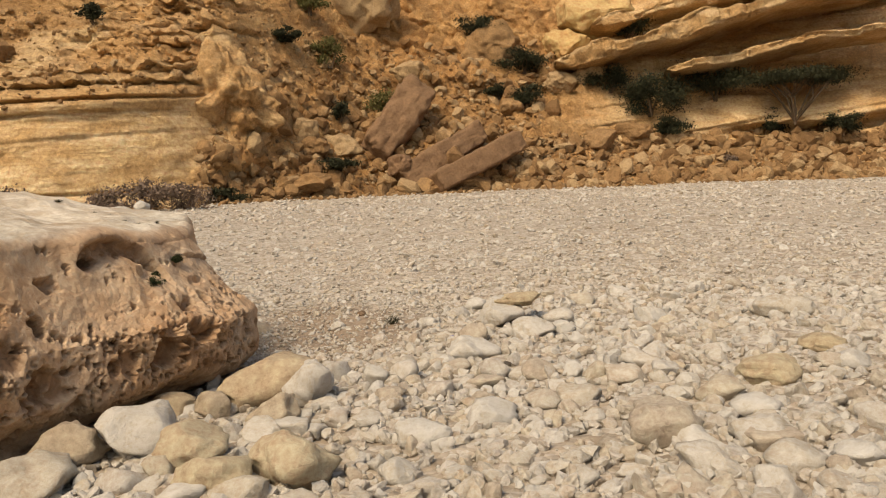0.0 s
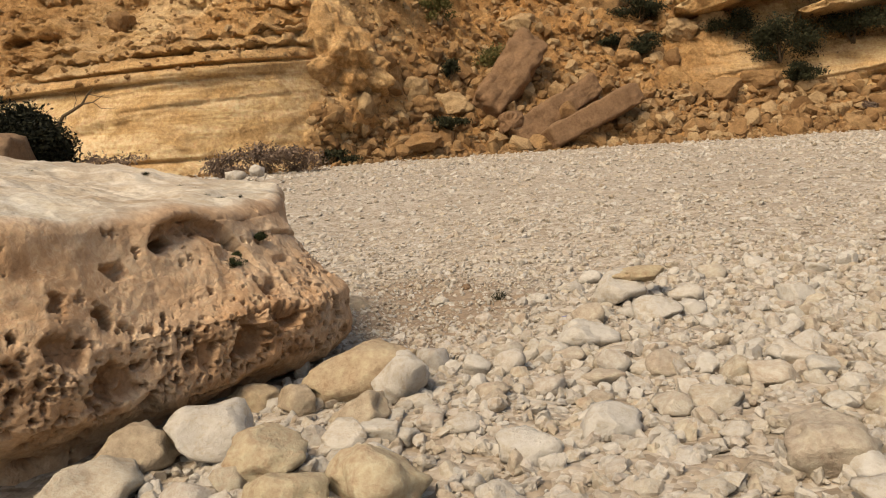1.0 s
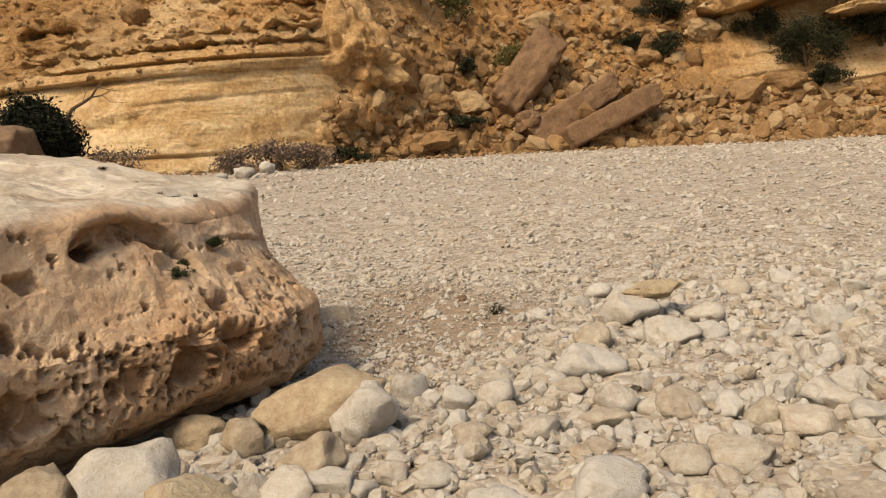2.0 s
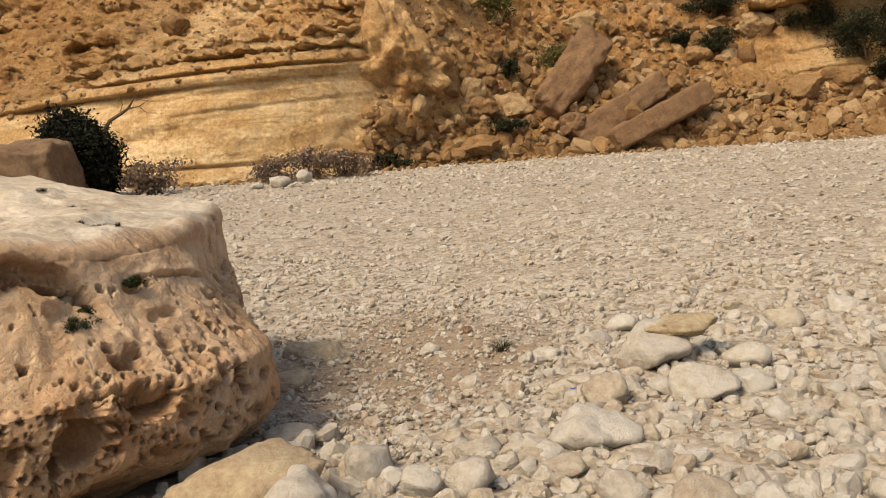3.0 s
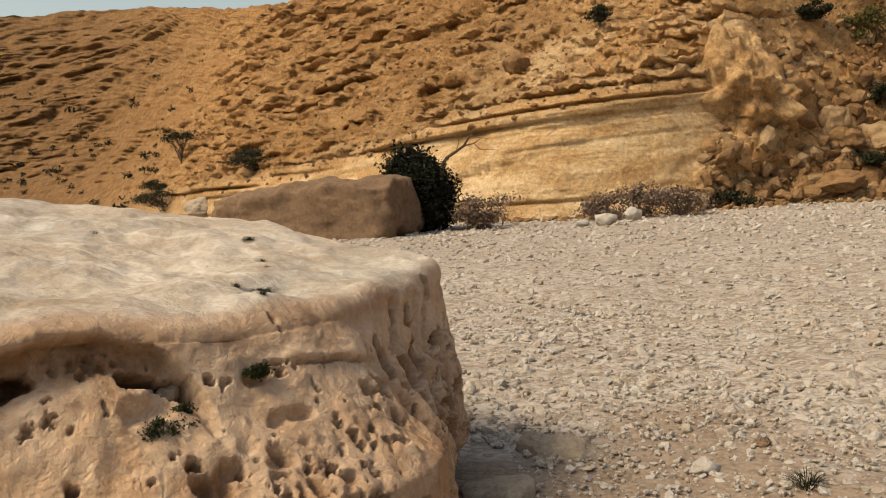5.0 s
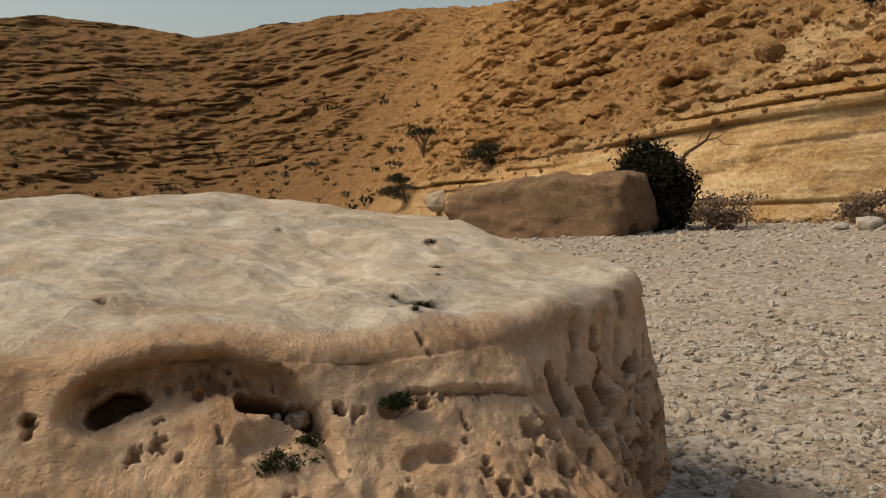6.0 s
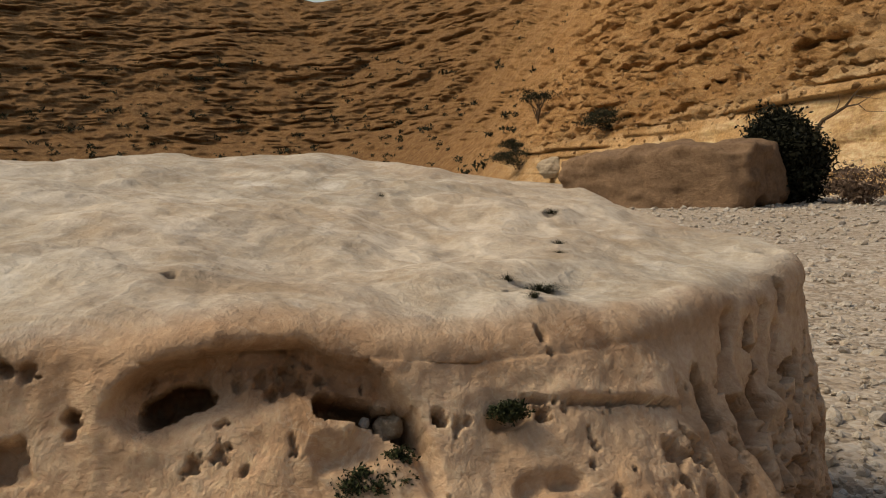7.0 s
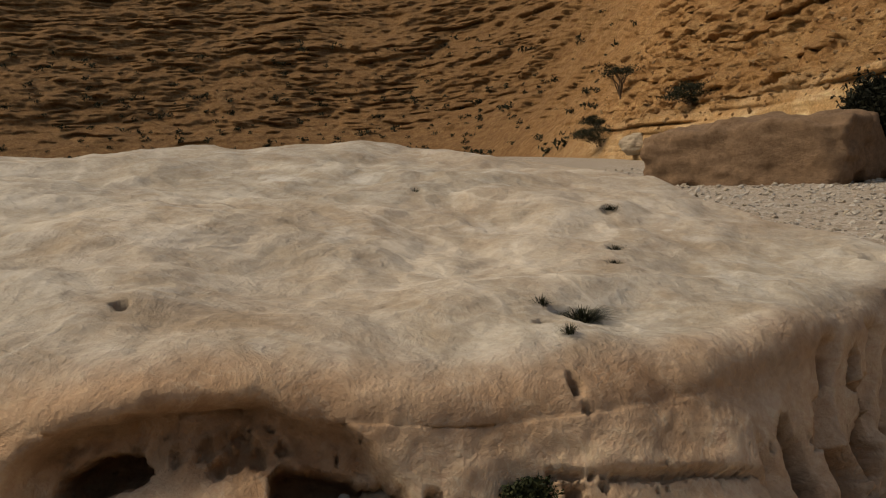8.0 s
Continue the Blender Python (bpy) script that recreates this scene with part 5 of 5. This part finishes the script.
limbs("twig", [([(0.9, 0.3, 3.15), (1.3, 0.3, 3.2), (1.75, 0.3, 3.45)], [.035, .02, .006]), ([(1.15, 0.3, 3.5), (1.5, 0.3, 3.4), (2.0, 0.3, 3.3)], [.02, .014, .005]),
              ([(1.3, 0.3, 3.2), (1.6, 0.2, 2.95), (2.2, 0.2, 2.9)], [.02, .012, .005]), ([(0.6, 0.2, 2.95), (0.75, 0.2, 3.3), (0.7, 0.2, 3.6)], [.02, .012, .005])], BARK, dead)
for x, y, w, t, n, text in ((-11.3, 30.3, 2.7, 1.4, 2200, "grey leafless shrub at the foot of the wall"), (-7.6, 32.6, 2.0, 1.0, 1500, "dry greyish-purple shrub by white stones"),
                            (-6.3, 33.4, 2.2, 1.3, 1700, "dry greyish-purple shrub by white stones"), (-4.9, 34.3, 2.2, 1.2, 1500, "dry brown shrub along the gravel's edge")):
    plant("dry_shrub", (x, y, float(ground_height(x, y)) - 0.05), w, t, text, int(w * 100 + t * 10 - x), DRY, n, 0.07, clumps=20, stems=14, category="shrub", stem_mat=DRY)
stone(-6.5, 29.3, 0.85, 0.7, 0.62, 20, "white rounded stone before dry shrubs", CHALK, 3)
stone(-6.2, 32.2, 0.8, 0.6, 0.7, 70, "white rounded stone before dry shrubs", CHALK, 5)
stone(-7.4, 29.6, 0.6, 0.45, 0.3, 50, "small white stone on the gravel", CHALK, 6)


def far_scrub():
    rng = np.random.RandomState(71)
    b = rng.uniform(-84, -46, 420)
    h = rng.rand(420) ** 1.3 * 26
    p = hill_skin(b, h)[0]
    v, f = [], []
    for k in range(len(p)):
        w = 0.5 + 1.0 * rng.rand() ** 2
        c = rng.normal(size=(5, 3)) * np.array([0.35, 0.35, 0.15]) * w + p[k] + np.array([0, 0, 0.3 * w])
        a, g = leaves(c, np.array([0.2, 0.2, 0.15]) * w, 36, 0.22 * w, rng)
        f.append(g + 4 * 36 * k)
        v.append(a)
    tagged(mesh_object("scrub", np.concatenate(v), np.concatenate(f), GREEN, smooth=False), "scattered dark scrub on the far slope", "scrub", kind="stuff")


far_scrub()


# ---- small plants near by ----
def tuft(place, wide, high, label, seed, blades=40, mat=None, name="grass_tuft"):
    """Narrow bent blades from one root."""
    rng = np.random.RandomState(seed)
    v, f = [], []
    for k in range(blades):
        a, lean = rng.rand() * 6.283, rng.rand() ** 0.7
        d = np.array([math.cos(a), math.sin(a), 0])
        s = np.array([-math.sin(a), math.cos(a), 0]) * (0.004 * max(high, 0.03) / 0.1) * (0.4 + 0.5 * rng.rand())
        base = d * wide * 0.22 * rng.rand()
        tip = base + d * wide * 0.5 * lean + np.array([0, 0, high * (1 - 0.6 * lean) * (0.6 + 0.4 * rng.rand())])
        mid = (base + tip) / 2 + np.array([0, 0, high * 0.15])
        n = len(v)
        v += [base - s, base + s, mid - s * 0.8, mid + s * 0.8, tip - s * 0.1, tip + s * 0.1]
        f += [(n, n + 1, n + 3, n + 2), (n + 2, n + 3, n + 5, n + 4)]
    ob = mesh_object(name, np.array(v), np.array(f), mat or GREEN, smooth=False)
    ob.location = place
    return tagged(ob, label, "plant")


def on_boulder(x, y):
    return (x, y, float(boulder_top(np.array([x]), np.array([y]))[0]))


tuft((0.58, 6.39, float(ground_height(0.58, 6.39))), 0.22, 0.10, "small dark green weed growing in the gravel", 1, 120, name="weed")
for x, y, w, h, n in ((-1.39, 5.06, 0.17, 0.042, 340), (-1.46, 4.99, 0.07, 0.045, 70), (-1.21, 4.85, 0.06, 0.030, 90), (-1.66, 5.45, 0.07, 0.026, 90), (-1.81, 5.62, 0.09, 0.028, 100), (-2.15, 5.95, 0.13, 0.032, 140), (-2.82, 5.52, 0.06, 0.030, 40)):
    px, py, pz = on_boulder(x, y)
    tuft((px, py, pz - 0.012), w, h, "tiny green tuft in a crack of the boulder", int(w * 1000), n, name="moss_tuft")
def moss(place, wide, high, seed, leaves_n):
    """A low cushion of tiny leaves in a hollow of the boulder."""
    rng = np.random.RandomState(seed)
    c = rng.normal(size=(160, 3)) * np.array([wide * 0.10, wide * 0.22, high * 0.28])
    v, f = leaves(c, np.array([0.008, 0.010, 0.006]), leaves_n, 0.0055, rng)
    ob = mesh_object("moss_cushion", v, f, MOSS, smooth=False)
    ob.matrix_world = pose(*place, 0, 0, -25)
    return tagged(ob, "dark green moss growing in a hollow of the boulder", "moss")


moss((-1.165, 4.247, 0.766), 0.17, 0.055, 5, 6500)
moss((-1.160, 4.335, 0.803), 0.05, 0.045, 6, 900)
moss((-1.056, 4.595, 0.885), 0.08, 0.028, 7, 2200)


def pebble(place, long, wide, high, turn, label, mat, seed):
    """A stone lodged in a hole of the boulder."""
    v = stone_shape(4, seed, cuts=9, blunt=0.6, rough=0.10) * (np.array([long, wide, high]) / 2)
    ob = mesh_object("stone", v, BALLS[4][1], mat)
    ob.matrix_world = pose(*place, 12, -8, turn)
    return tagged(ob, label, "stone", "stones lodged in the boulder")


pebble((-1.285, 4.400, 0.838), 0.085, 0.075, 0.070, 40, "pale rounded stone lodged in a hole of the boulder", SANDY, 5)
pebble((-1.315, 4.345, 0.855), 0.032, 0.030, 0.028, 10, "small pale stone lodged in a hole of the boulder", CHALK, 6)


stone(0.33, 7.0, 0.09, 0.07, 0.07, 10, "small black stone lying on pale gravel", DARKROCK, 2)
stone(1.62, 5.72, 0.52, 0.30, 0.14, 20, "flat yellow stone resting on a white one", OCHRE, 44, lift=0.16)


def scrap():
    """A curled bit of plastic."""
    u, v = np.meshgrid(np.linspace(-1, 1, 7), np.linspace(-1, 1, 5))
    top = np.stack([u * 0.022, v * 0.012, 0.006 * u ** 2 + 0.004 * v], -1).reshape(-1, 3)
    ob = mesh_object("plastic_scrap", np.concatenate([top, top - np.array([0, 0, 0.0015])]), np.concatenate([grid_faces(5, 7), grid_faces(5, 7)[:, ::-1] + 35]), BLUE)
    ob.matrix_world = pose(0.93, 5.2, float(ground_height(0.93, 5.2)) + 0.02, 8, 5, 30)
    tagged(ob, "tiny blue plastic scrap lying on gravel", "litter")


scrap()
